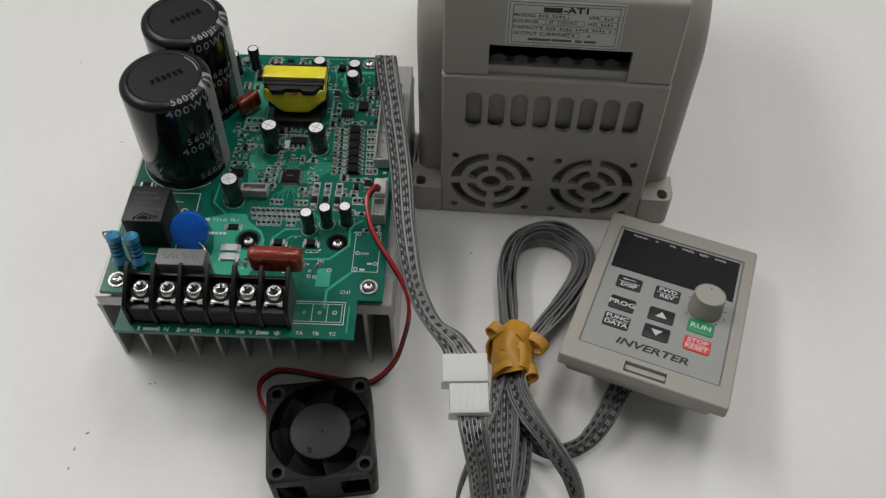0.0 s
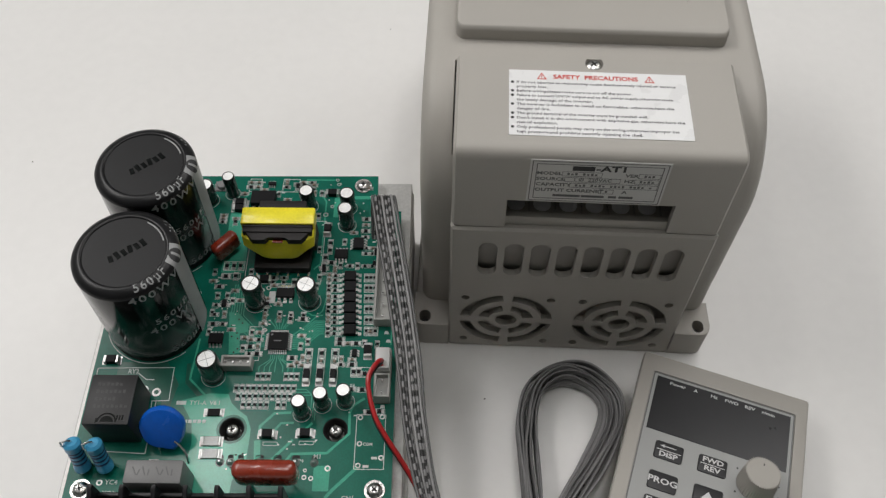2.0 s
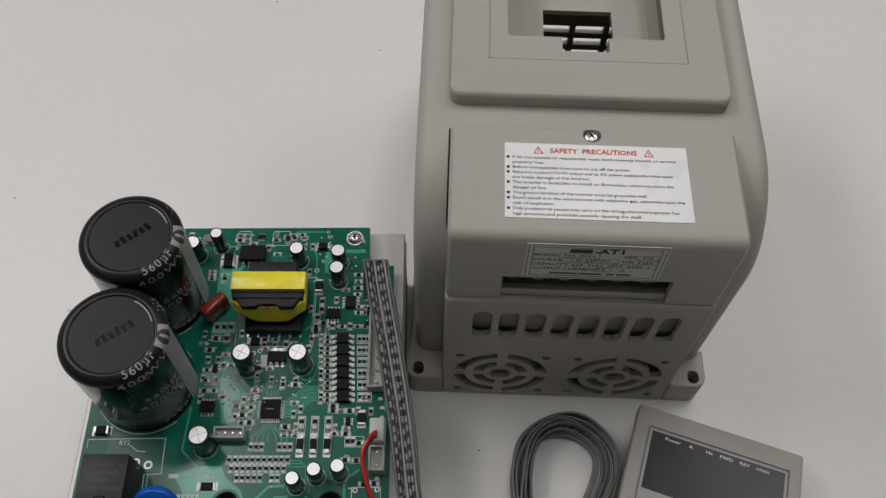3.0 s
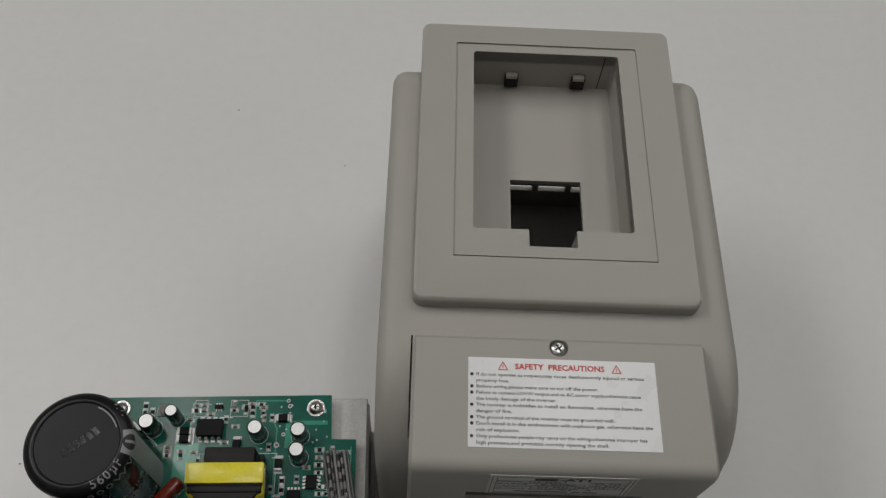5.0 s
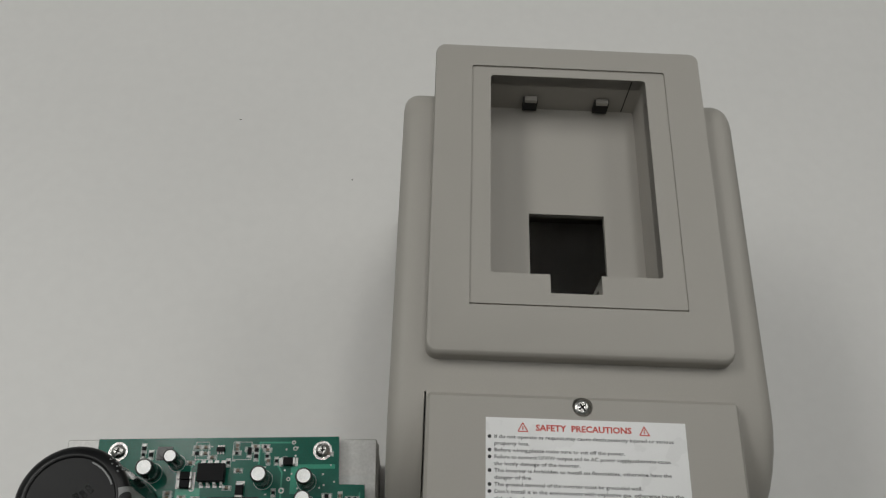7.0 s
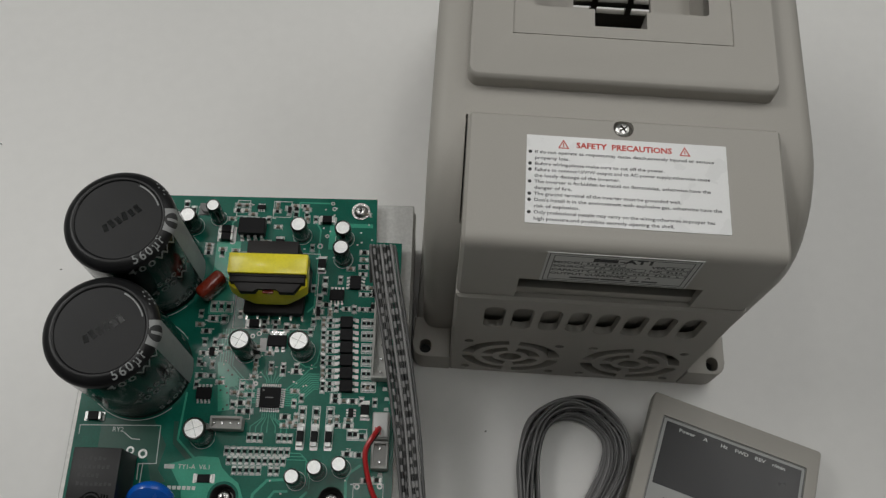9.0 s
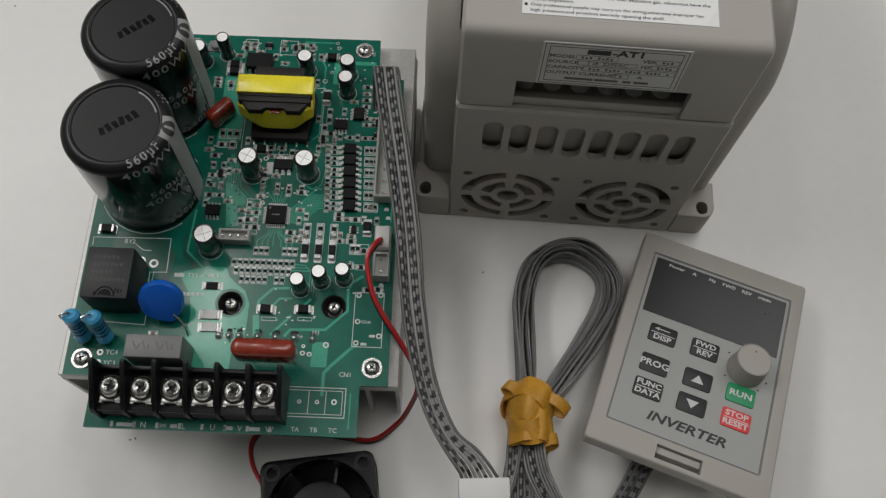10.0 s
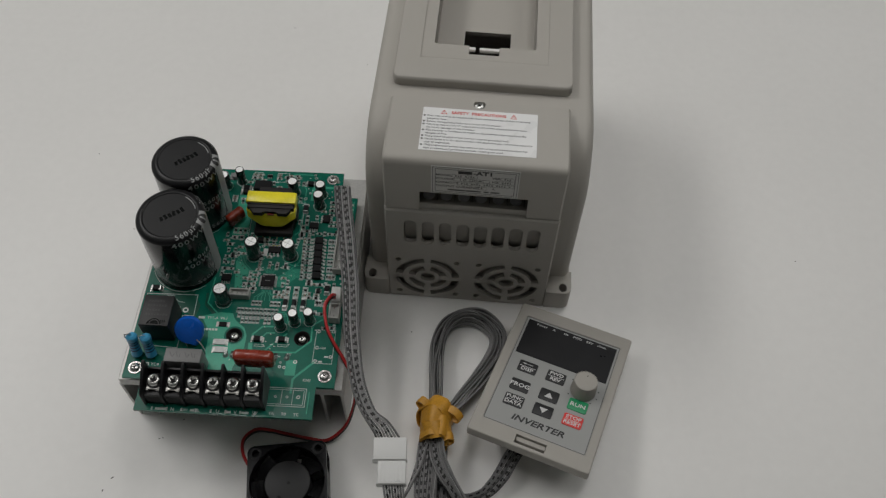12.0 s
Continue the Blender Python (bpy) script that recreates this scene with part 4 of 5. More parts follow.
# screw terminal block
tb = part("terminal_block", joined(box(10.0, 69.0, -18.4, -4.6, BT + 0.1, 58.6, 0.4), box(10.4, 68.8, -6.0, -4.6, 58, 62.4, 0.3)), BLOCK, board, "six-way black screw terminal block")
for i in range(7):
    x = 10.2 + i * 9.77
    poly = [(-3.9, BT), (-3.9, 67.8), (-5.4, 67.9), (-18.0, 60.6), (-19.2, 58.8), (-19.3, BT)]
    w = 0.8
    bm = across(poly, x - w, x + w, 0.25, 1)
    part("barrier", bm, BLOCK, tb)
for i in range(6):
    x = 15.7 + i * 9.67
    s = part("terminal_screw", lathe([(0, 1.45), (0.7, 1.5), (1.5, 1.9), (2.1, 2.2), (2.7, 2.05), (3.1, 1.6), (3.4, 0.9), (3.4, 0)], 24), ZINC, tb, "bright cross-head terminal screw", (x, -11.6, 61.4), random.uniform(0, 90))
    # cross shade painted as dark bars in the dished head
    part("cross_slot_shade", joined(box(-1.9, 1.9, -0.36, 0.36, 1.3, 2.02), box(-0.36, 0.36, -1.9, 1.9, 1.3, 2.02)), HOLE_SHADE, s)
    part("clamp_plate", joined(box(-3.3, 3.3, -4.4, -2.6, -1.6, -0.5, 0.3), box(-3.4, -2.2, -4.9, -4.2, -2.6, -0.7, 0.2), box(1.6, 3.4, -4.9, -4.2, -2.6, -0.7, 0.2), box(-3.0, 3.0, -3.0, 3.4, -1.6, -0.7)), CLAMP, tb, "", (x, -11.6, 61.4))
    # dark ring and dark slab paint the shade round the head and in the pocket
    part("head_gap_shade", lathe([(3.0, 0.25), (3.9, 0.1), (3.9, -0.4), (3.0, -0.4)], 24), HOLE_SHADE, tb, "", (x, -11.6, 61.4))
    part("wire_pocket_shade", box(x - 3.7, x + 3.7, -18.55, -18.0, 51.0, 57.4), HOLE_SHADE, tb)

# ---- cables ----
def ribbon(owner, pts, wide, n=8, pitch=1.22, marks=(1, 2, 4, 5), label="", inv=None, squeeze=None, seed=0):
    """A flat cable of n wires along a line; wide gives the direction across it at each point."""
    rng = random.Random(seed)
    line = glide(pts, 0.8)
    span = sum((b - a).length for a, b in zip(line, line[1:]))
    keys = [Vector(w).normalized() for w in wide]
    marksat = [0.0]
    for a, b in zip(pts, pts[1:]):
        marksat.append(marksat[-1] + (Vector(b) - Vector(a)).length)
    total = marksat[-1]
    rows = []
    s = 0.0
    for i, p in enumerate(line):
        if i:
            s += (p - line[i - 1]).length
        u = s / span * total
        k = 0
        while k + 2 < len(marksat) and marksat[k + 1] < u:
            k += 1
        f = min(1.0, max(0.0, (u - marksat[k]) / max(1e-6, marksat[k + 1] - marksat[k])))
        f = f * f * (3 - 2 * f)
        w = (keys[k] * (1 - f) + keys[k + 1] * f).normalized()
        q = 1.0 if squeeze is None else squeeze[k] * (1 - f) + squeeze[k + 1] * f
        d = (line[min(i + 1, len(line) - 1)] - line[max(i - 1, 0)]).normalized()
        w = (w - d * w.dot(d)).normalized()
        rows.append((p, w * q, d.cross(w)))
    for j in range(n):
        ph, amp = rng.uniform(0, 6), 0.22
        path = [p + w * (j - (n - 1) / 2) * pitch + t * amp * math.sin(ph + i * 0.13) for i, (p, w, t) in enumerate(rows)]
        if inv is not None:
            path = [inv @ (p * MM) / MM for p in path]
        dash = (3.9, 1.9, (j % 2) * 1.7 + rng.uniform(0, 0.6)) if j in marks else None
        part("wire", tube(path, 0.53, 10, dash), [GREYWIRE, DARKMARK], owner)


X, Zv = (1, 0, 0), (0, 0, 1)
board_cable = thing("ribbon_cable", CABLES, "grey dashed ribbon cable from the board to a white plug", "cable", "grey ribbon cables")
ribbon(board_cable, [(-28.0, 300.5, 56), (-28.0, 305.0, 66), (-27.6, 307.0, 74), (-26.8, 303.0, 77.6), (-25.0, 292, 76.6), (-21.6, 274, 74), (-17.2, 248, 70), (-14.0, 222, 66), (-9.0, 198, 63), (-2.5, 182.5, 64), (5.3, 173.3, 65.5), (9.4, 166.4, 62.6)],
       [X, X, X, X, X, (1, 0.05, -0.2), (1, 0.05, -0.35), (1, 0.1, -0.45), (0.8, 0.35, -0.55), (0.85, 0.4, -0.5), (1, 0.3, -0.1), X], squeeze=[0.95, 0.9, 0.9, 0.95, 0.95, 0.95, 0.95, 0.92, 0.88, 0.85, 1.0, 1.25], seed=3)


def plug(owner, x, y, z, w, l, rz, rx, name, ribs):
    pg = part(name, box(-w / 2, w / 2, -l / 2, l / 2, -3.2, 3.2, 0.5), NYLON, owner, "white nylon plug housing", (x, y, z), rz, rx)
    part("catch_bar", box(-w / 2 - 0.5, w / 2 + 0.3, -l / 2 - 0.1, -l / 2 + 1.1, -2.6, 2.6, 0.4), NYLON, pg)
    for i in range(ribs):
        px = -w / 2 + (i + 1) * w / (ribs + 1)
        part("rib", box(px - 0.7, px + 0.7, -l / 2 + 0.9, l / 2 - 0.9, 3.1, 3.27, 0.08, 1), NYLON, pg)
    return pg


plug(board_cable, 9.8, 163.9, 62.0, 15.4, 10.6, 3, 2.0, "socket_housing", 0)
keypad_cable = thing("ribbon_cable", CABLES, "long grey ribbon cable folded into a bundle beside the keypad", "cable", "grey ribbon cables")
plug(keypad_cable, 11.4, 152.9, 61.4, 13.0, 10.8, 3, 2.0, "plug_housing", 5)
ribbon(keypad_cable, [(12.2, 150.2, 61.4), (12.8, 145.6, 61.2), (13.8, 141.0, 58), (16.0, 136.2, 45), (17.6, 133.0, 30), (19.2, 131.0, 17), (20.6, 131.4, 9), (22.6, 142, 6.5), (25.4, 160, 7), (28.0, 180, 9), (29.0, 200, 11)],
       [X, X, X, X, X, X, X, X, (1, 0, 0.3), (0.7, 0, 0.7), (0.3, 0, 1)], squeeze=[1.12, 1.02, 0.95, 0.92, 0.92, 0.92, 0.9, 0.9, 0.9, 0.85, 0.8], seed=4)
for k in range(5):
    o = (k - 2) * 1.75
    loop = [(28.6 + o * 0.7, 199, 11), (28.4 + o * 0.8, 216, 9.4), (27.6 + o, 235, 7.4), (28.4 + o, 250, 6.4), (33.4 + o * 0.75, 262.5 - o * 0.6, 6), (43.5, 269.2 - o, 5.8), (54.5 - o * 0.5, 266.8 - o * 0.9, 5.8), (62.2 - o * 0.9, 256.8 - o * 0.3, 6), (61.2 - o, 245, 6.8), (53.4 - o * 0.9, 230.5 + o * 0.4, 8), (42.5 - o * 0.7, 214.5 + o * 0.6, 9.6), (32.4 - o * 0.5, 200, 11.6)]
    rng = random.Random(60 + k)
    loop = [(x + rng.uniform(-0.55, 0.55), y + rng.uniform(-0.55, 0.55), z + rng.uniform(-0.5, 0.9)) for x, y, z in loop]
    lean = [(rng.uniform(-0.1, 0.25), rng.uniform(-0.1, 0.2), 1) for q in loop]
    lean[7:11] = [(0.2, -0.1, 1), (0.3, -0.2, 0.95), (0.32, -0.22, 0.95), (0.25, -0.15, 1)]
    ribbon(keypad_cable, loop, lean, 7, 1.22, (3,) if k % 2 else (), squeeze=[0.75, 0.85, 0.95, 1, 1, 1, 1, 1, 1, 1, 0.9, 0.75], seed=10 + k)
ribbon(keypad_cable, [(26.4, 200, 13), (22.2, 177.0, 13), (17.8, 163.5, 12), (12.2, 151.0, 10.5), (8.9, 140.5, 8.5), (9.0, 132.0, 7), (12.8, 125.6, 6.2), (18.6, 123.4, 6), (24.6, 126.2, 7), (27.6, 132.5, 8.5), (28.2, 146, 11), (28.6, 170, 12), (29.0, 198, 12)],
       [(0.5, 0, 1), (0.5, 0, 1), (0.3, 0, 1), Zv, Zv, Zv, Zv, Zv, Zv, (0.2, 0, 1), (0.4, 0, 1), (0.6, 0, 1), (0.5, 0, 1)], 8, marks=(2, 5), seed=21)
ribbon(keypad_cable, [(30.0, 201, 14), (30.8, 182.5, 17.5), (34.3, 171.4, 20), (40.0, 161.7, 21), (45.9, 152.8, 20), (50.5, 145.7, 17), (52.8, 138.3, 13), (51.6, 131.6, 10), (47.4, 126.6, 7.5), (41.4, 123.9, 6.5), (35.0, 125.2, 6.5), (30.8, 129.0, 7.5), (28.6, 135.2, 9), (27.4, 142.8, 11.5), (28.1, 154.3, 13), (28.8, 170, 14), (29.0, 200, 12)],
       [(0.9, 0.4, 0.4), (0.9, 0.4, 0.4), (0.7, 0.4, 0.6), (0.5, 0.35, 0.8), (0.45, 0.3, 0.85), (0.35, 0.2, 0.9), (0.3, 0.1, 0.95), (0.2, 0, 1), Zv, Zv, Zv, Zv, (0.2, 0, 1), (0.4, 0, 1), (0.6, 0, 1), (0.6, 0, 1), (0.6, 0, 1)], 8, 1.12, marks=(2, 3), seed=22)
ribbon(keypad_cable, [(29.0, 201, 10), (26.9, 184.0, 9), (28.4, 176.5, 8), (32.8, 168.2, 7.5), (39.5, 162.2, 7), (47.2, 160.2, 7), (55.6, 162.8, 7.5), (61.6, 168.2, 9), (66.0, 174.2, 11), (69.2, 180.2, 12.5), (73.8, 187.4, 13.5), (80.0, 194.5, 13)],
       [(0.5, 0, 1), (0.4, 0.2, 1), (0.3, 0.3, 1), (0.2, 0.4, 1), (0, 0.4, 1), (-0.1, 0.4, 1), (-0.3, 0.4, 1), (-0.6, 0.4, 0.7), (-0.85, 0.4, 0.4), (-0.9, 0.4, 0.3), (-0.9, 0.4, 0.2), (-0.8, 0.6, 0.2)], 8, 1.1, marks=(1, 2, 4, 6), seed=23)
for pts, mk, sd in (([(25.4, 203, 13), (23.8, 184.1, 14.5), (23.4, 170.4, 14.5), (23.7, 156.0, 14.2), (25.5, 142.2, 12.5), (27.4, 132.6, 9)], (1, 3, 5), 30),
                    ([(29.0, 203, 13), (28.6, 184.3, 14.6), (28.9, 170.7, 14.6), (28.4, 156.2, 14.2), (27.4, 144.6, 12.6), (27.0, 136.5, 9)], (0, 2, 4), 31),
                    ([(32.4, 203, 9.5), (33.5, 180, 8), (34.3, 165.3, 7.4), (33.0, 150.8, 7), (31.0, 142.0, 6.4), (28.6, 136.0, 5.4)], (1, 4), 32)):
    ribbon(keypad_cable, pts, [(0.95, 0, 0.35)] * len(pts), 6, 1.1, mk, seed=sd)

# rubber band wound round the bundle
band = thing("rubber_band", CABLES @ pose(0.0296, 0.1982, 0.0122), "mustard-yellow rubber band wound round the grey cable bundle", "rubber band")
for k, (yo, tilt, yaw, rx_, rz_, wide_) in enumerate(((3.4, 12, -10, 9.2, 10.6, 4.4), (-3.4, 14, 14, 8.8, 11.0, 4.4), (-7.2, -8, -6, 8.2, 10.6, 4.4), (4.6, -20, -26, 10.4, 10.4, 4.4), (-1.6, 2, 2, 8.4, 10.3, 8.4))):
    bm = bmesh.new()
    rings = []
    rng = random.Random(50 + k)
    p1, p2 = rng.uniform(0, 6), rng.uniform(0, 6)
    for i in range(56):
        a = 2 * math.pi * i / 56
        bul = 1 + 0.05 * math.sin(3 * a + p1) + 0.03 * math.sin(7 * a + p2)
        cx, cz = 0.86 * rx_ * bul * math.cos(a), rz_ * bul * math.sin(a)
        cz = max(cz, -11.6)
        tw = 0.16 * math.sin(2 * a + p2) + 0.10 * math.sin(5 * a + p1)
        off = 0.9 * math.sin(2 * a + p1)
        nx, nz = math.cos(a), math.sin(a)
        ring = []
        for dy, dn in ((-wide_, -0.3), (-wide_, 0.4), (-wide_ / 3, 0.75 + 0.12 * math.sin(5 * a)), (wide_ / 3, 0.6 + 0.1 * math.sin(4 * a)), (wide_, 0.4), (wide_, -0.3)):
            dn2 = dn + tw * dy * (0.22 if wide_ < 5 else 0.06)
            ring.append(bm.verts.new((cx + nx * dn2, dy + off, cz + nz * dn2)))
        rings.append(ring)
    for a, b in zip(rings, rings[1:] + rings[:1]):
        for q in range(6):
            bm.faces.new((a[q], b[q], b[(q + 1) % 6], a[(q + 1) % 6]))
    bmesh.ops.recalc_face_normals(bm, faces=bm.faces)
    part("band_turn", moved(bm, pose(0, yo, 0, tilt, 0, yaw)), RUBBER, band)

for ex, ey, ez, sx, sy, rz in ((9.4, 3.6, 6.0, 4.4, 3.0, -35), (6.6, -9.6, 4.6, 3.0, 3.0, 15), (-7.0, 8.6, 6.0, 3.4, 2.8, -40)):
    bm = bmesh.new()
    rings = []
    for i in range(28):
        a = 2 * math.pi * i / 28
        c = Vector((sx * math.cos(a), sy * 0.4 * math.sin(a), 2.2 * math.sin(a)))
        n = Vector((math.cos(a), 0.3 * math.sin(a), math.sin(a))).normalized()
        rings.append([bm.verts.new(c + n * dn + Vector((0, dy, 0))) for dy, dn in ((-2.0, -0.35), (-2.0, 0.35), (2.0, 0.35), (2.0, -0.35))])
    for a, b in zip(rings, rings[1:] + rings[:1]):
        for q in range(4):
            bm.faces.new((a[q], b[q], b[(q + 1) % 4], a[(q + 1) % 4]))
    bmesh.ops.recalc_face_normals(bm, faces=bm.faces)
    part("band_fold", moved(bm, pose(ex, ey, ez, 10, 15, rz)), RUBBER, band)

# specks on the table
sp = start()
rng = random.Random(8)
for x, y in ((-119.8, 187), (-118, 187.5), (-109, 198.5), (-140, 164), (-143, 157), (-143, 149), (-205, 382), (12.2, 259.6), (-34.5, 476), (-92, 511), (247, 322), (-167, 323), (-92, 110.5)):
    sp2 = at(box(-0.4, 0.4 + rng.uniform(0, 0.8), -0.25, 0.25, 0, 0.16, 0.08, 1), x, y, 0.0, 0, 0, rng.uniform(0, 180))
    sp = joined(sp, sp2)
specks = part("dust_specks", sp, DUST)
specks.matrix_basis = CABLES
tagged(specks, "scattered dark dust specks on the white table", "dust", "", "stuff")

# ---- small parts of the circuit board ----
def chip_mesh(l, w, h, dark=EPOXY, pad=0.5, outlined=False):
    """A surface-mount part lying along x: dark body, soldered ends, pads and, for small ones, its printed outline."""
    bm = box(-l / 2 + pad * 0.6, l / 2 - pad * 0.6, -w / 2, w / 2, 0.05, h, min(0.12, h * 0.2), 1)
    extra = []
    for s in (-1, 1):
        a, b = sorted((s * (l / 2 - pad * 0.6), s * (l / 2 + pad * 0.5)))
        extra.append((box(a, b, -w / 2 - 0.05, w / 2 + 0.05, 0.02, h * 0.86, min(0.15, h * 0.25), 1), 1))
        c, d = sorted((s * l / 2 - s * pad * 0.2, s * l / 2 + s * pad * 1.3))
        extra.append((box(c, d, -w / 2 - 0.18, w / 2 + 0.18, 0.0, 0.14), 1))
    if outlined:
        X, Y = l / 2 + pad * 1.3 + 0.22, w / 2 + 0.36
        extra.append((strip([(-X, -Y), (X, -Y), (X, Y), (-X, Y), (-X, -Y)], 0.11, 0.01, 0.07), 2))
    for q, k in extra:
        for f in q.faces:
            f.material_index = k
        bm = joined(bm, q)
    return finish(bm, "chip", [dark, SOLDER, SILK])


R0805 = chip_mesh(2.0, 1.25, 0.55, outlined=True)
R0603 = chip_mesh(1.6, 0.95, 0.5, EPOXY, 0.45, True)
C0603 = chip_mesh(1.6, 0.95, 0.8, BROWNPART, 0.45, True)
R2010 = chip_mesh(5.0, 2.6, 0.75, EPOXY, 0.8)
SHUNT = chip_mesh(5.8, 3.2, 0.9, CERAMIC, 0.8)
SMA = chip_mesh(4.4, 2.7, 2.1, EPOXY, 0.9)
MELF = chip_mesh(5.2, 2.1, 1.9, EPOXY, 1.4)


def chip(mesh, x, y, rz=0.0, name="chip_resistor"):
    return part(name, mesh, None, board, "", (x, y, BT), rz + random.uniform(-1.2, 1.2))


def ic_mesh(w, d, h, pins, pitch, reach, sides=2):
    """A moulded chip with bent legs on two or four sides."""
    bm = box(-w / 2, w / 2, -d / 2, d / 2, 0.25, h, 0.18, 1)
    for f in bm.faces:
        f.material_index = 0
    legs = []
    for q in range(4):
        if sides == 2 and q % 2 == 0:
            continue
        half = d / 2 if q % 2 else w / 2
        for i in range(pins):
            o = (i - (pins - 1) / 2) * pitch
            leg = joined(box(o - pitch * 0.22, o + pitch * 0.22, half - 0.1, half + reach * 0.45, h * 0.45, h * 0.45 + 0.2),
                         box(o - pitch * 0.22, o + pitch * 0.22, half + reach * 0.35, half + reach * 0.5, 0.05, h * 0.45 + 0.2),
                         box(o - pitch * 0.3, o + pitch * 0.3, half + reach * 0.35, half + reach, 0.0, 0.22))
            legs.append(moved(leg, pose(0, 0, 0, 0, 0, {1: 0, 3: 180, 0: 90, 2: -90}[q])))
    lg = joined(*legs)
    for f in lg.faces:
        f.material_index = 1
    return finish(joined(bm, lg), "chip_package", [EPOXY, SOLDER])


QFP = ic_mesh(7.0, 7.0, 1.5, 9, 0.75, 1.3, 4)
SO8 = ic_mesh(5.0, 4.0, 1.7, 4, 1.27, 1.3)
DIP8 = ic_mesh(9.6, 6.4, 3.8, 4, 2.4, 1.7)
SOT = ic_mesh(3.0, 1.7, 1.2, 3, 0.95, 0.8)
OPTO = ic_mesh(4.1, 4.4, 2.2, 2, 2.2, 1.9)
SOT223 = ic_mesh(6.6, 4.0, 1.8, 3, 2.2, 1.7)


def ic(mesh, x, y, rz=0.0, name="chip_package"):
    return part(name, mesh, None, board, "", (x, y, BT), rz)


q = ic(QFP, 58.9, 54.8, 0, "microcontroller")
part("chip_print", joined(box(-1.6, 1.2, -0.3, 0.1, 1.5, 1.53), at(prism(circle(0, 0, 0.4, 10), 1.5, 1.53), -2.4, 2.4)), GREYBOX, q)
ic(SO8, 36.2, 55.6)
ic(SO8, 79.0, 92.4)
ic(DIP8, 46.3, 117.6)
ic(SOT, 48.5, 126.4)
ic(SOT, 86.7, 50.4, 90)
ic(SOT, 37.0, 70.5, 90)
ic(SO8, 85.4, 97.4, 90)
ic(SOT, 92.8, 88.6, 0)
ic(SOT, 92.6, 93.8, 90)
r = ic(SOT223, 59.4, 74.8, 0)
part("metal_tab", box(-2.2, 2.2, 2.0, 3.6, 0.05, 0.7), TIN, r)
for i in range(6):
    y = 82.2 - i * 4.56
    ic(OPTO, 83.2 + i * 0.26, y, 90, "gate_opto_coupler")
    for dy in (1.0, -1.0):
        chip(R0603, 77.4 + i * 0.26, y + dy)
        chip(C0603 if (i + dy) % 2 else R0603, 75.0 + i * 0.26, y + dy * 0.9, 90)
    for k in range(3):
        chip(R0603, 89.3 + i * 0.24 + k * 1.55, y + 0.2, 90)

# rows of small chips
for k in range(11):
    chip(R0603, 46.0 + k * 2.02, 36.6, 90)
    if k < 10:
        chip(R0603, 47.0 + k * 2.02, 33.6, 90)
for k in range(8):
    if k != 5:
        chip(R0603, 49.2 + k * 2.02, 30.4, 90)
for x0 in (53.0, 63.0):
    for k in range(3):
        chip(R0603, x0 + k * 1.9, 41.2, 90)
for x in (70.2, 74.9, 79.7):
    chip(MELF, x, 41.9, 90, "diode")
    chip(R0805, x, 50.4, 90)
    chip(C0603, x, 47.2, 90)
for x, y, rz in ((39.6, 27.4, 0), (0.3, 46.9, 0)):
    chip(R2010 if x > 10 else SMA, x, y, rz)
chip(SHUNT, 40.3, 17.0, 0, "shunt_resistor")
chip(SHUNT, 40.6, 12.6, 0, "shunt_resistor")
for x, y, rz in ((59.0, 19.6, 0), (71.8, 20.0, 0), (50.8, 80.9, 0), (73.4, 121.8, 0), (72.8, 104.2, 90), (56.6, 111.6, 90), (91.4, 51.4, 90), (36.9, 113.8, 0), (36.8, 116.8, 0)):
    chip(SMA, x, y, rz, "diode")
for x, y, rz in ((35.6, 87.2, 90), (38.2, 87.2, 90), (40.8, 87.2, 90), (35.8, 82.6, 0), (39.6, 82.6, 90), (88.6, 43.2, 90), (86.8, 43.2, 90), (90.8, 42.6, 0),
                 (96.6, 28.4, 0), (93.0, 28.0, 0), (86.2, 36.6, 0), (90.2, 36.4, 0), (74.4, 94.6, 90), (74.4, 98.0, 90), (73.0, 91.2, 90), (75.4, 89.0, 0), (72.6, 87.4, 90)):
    chip(R0805, x, y, rz)
rng = random.Random(77)
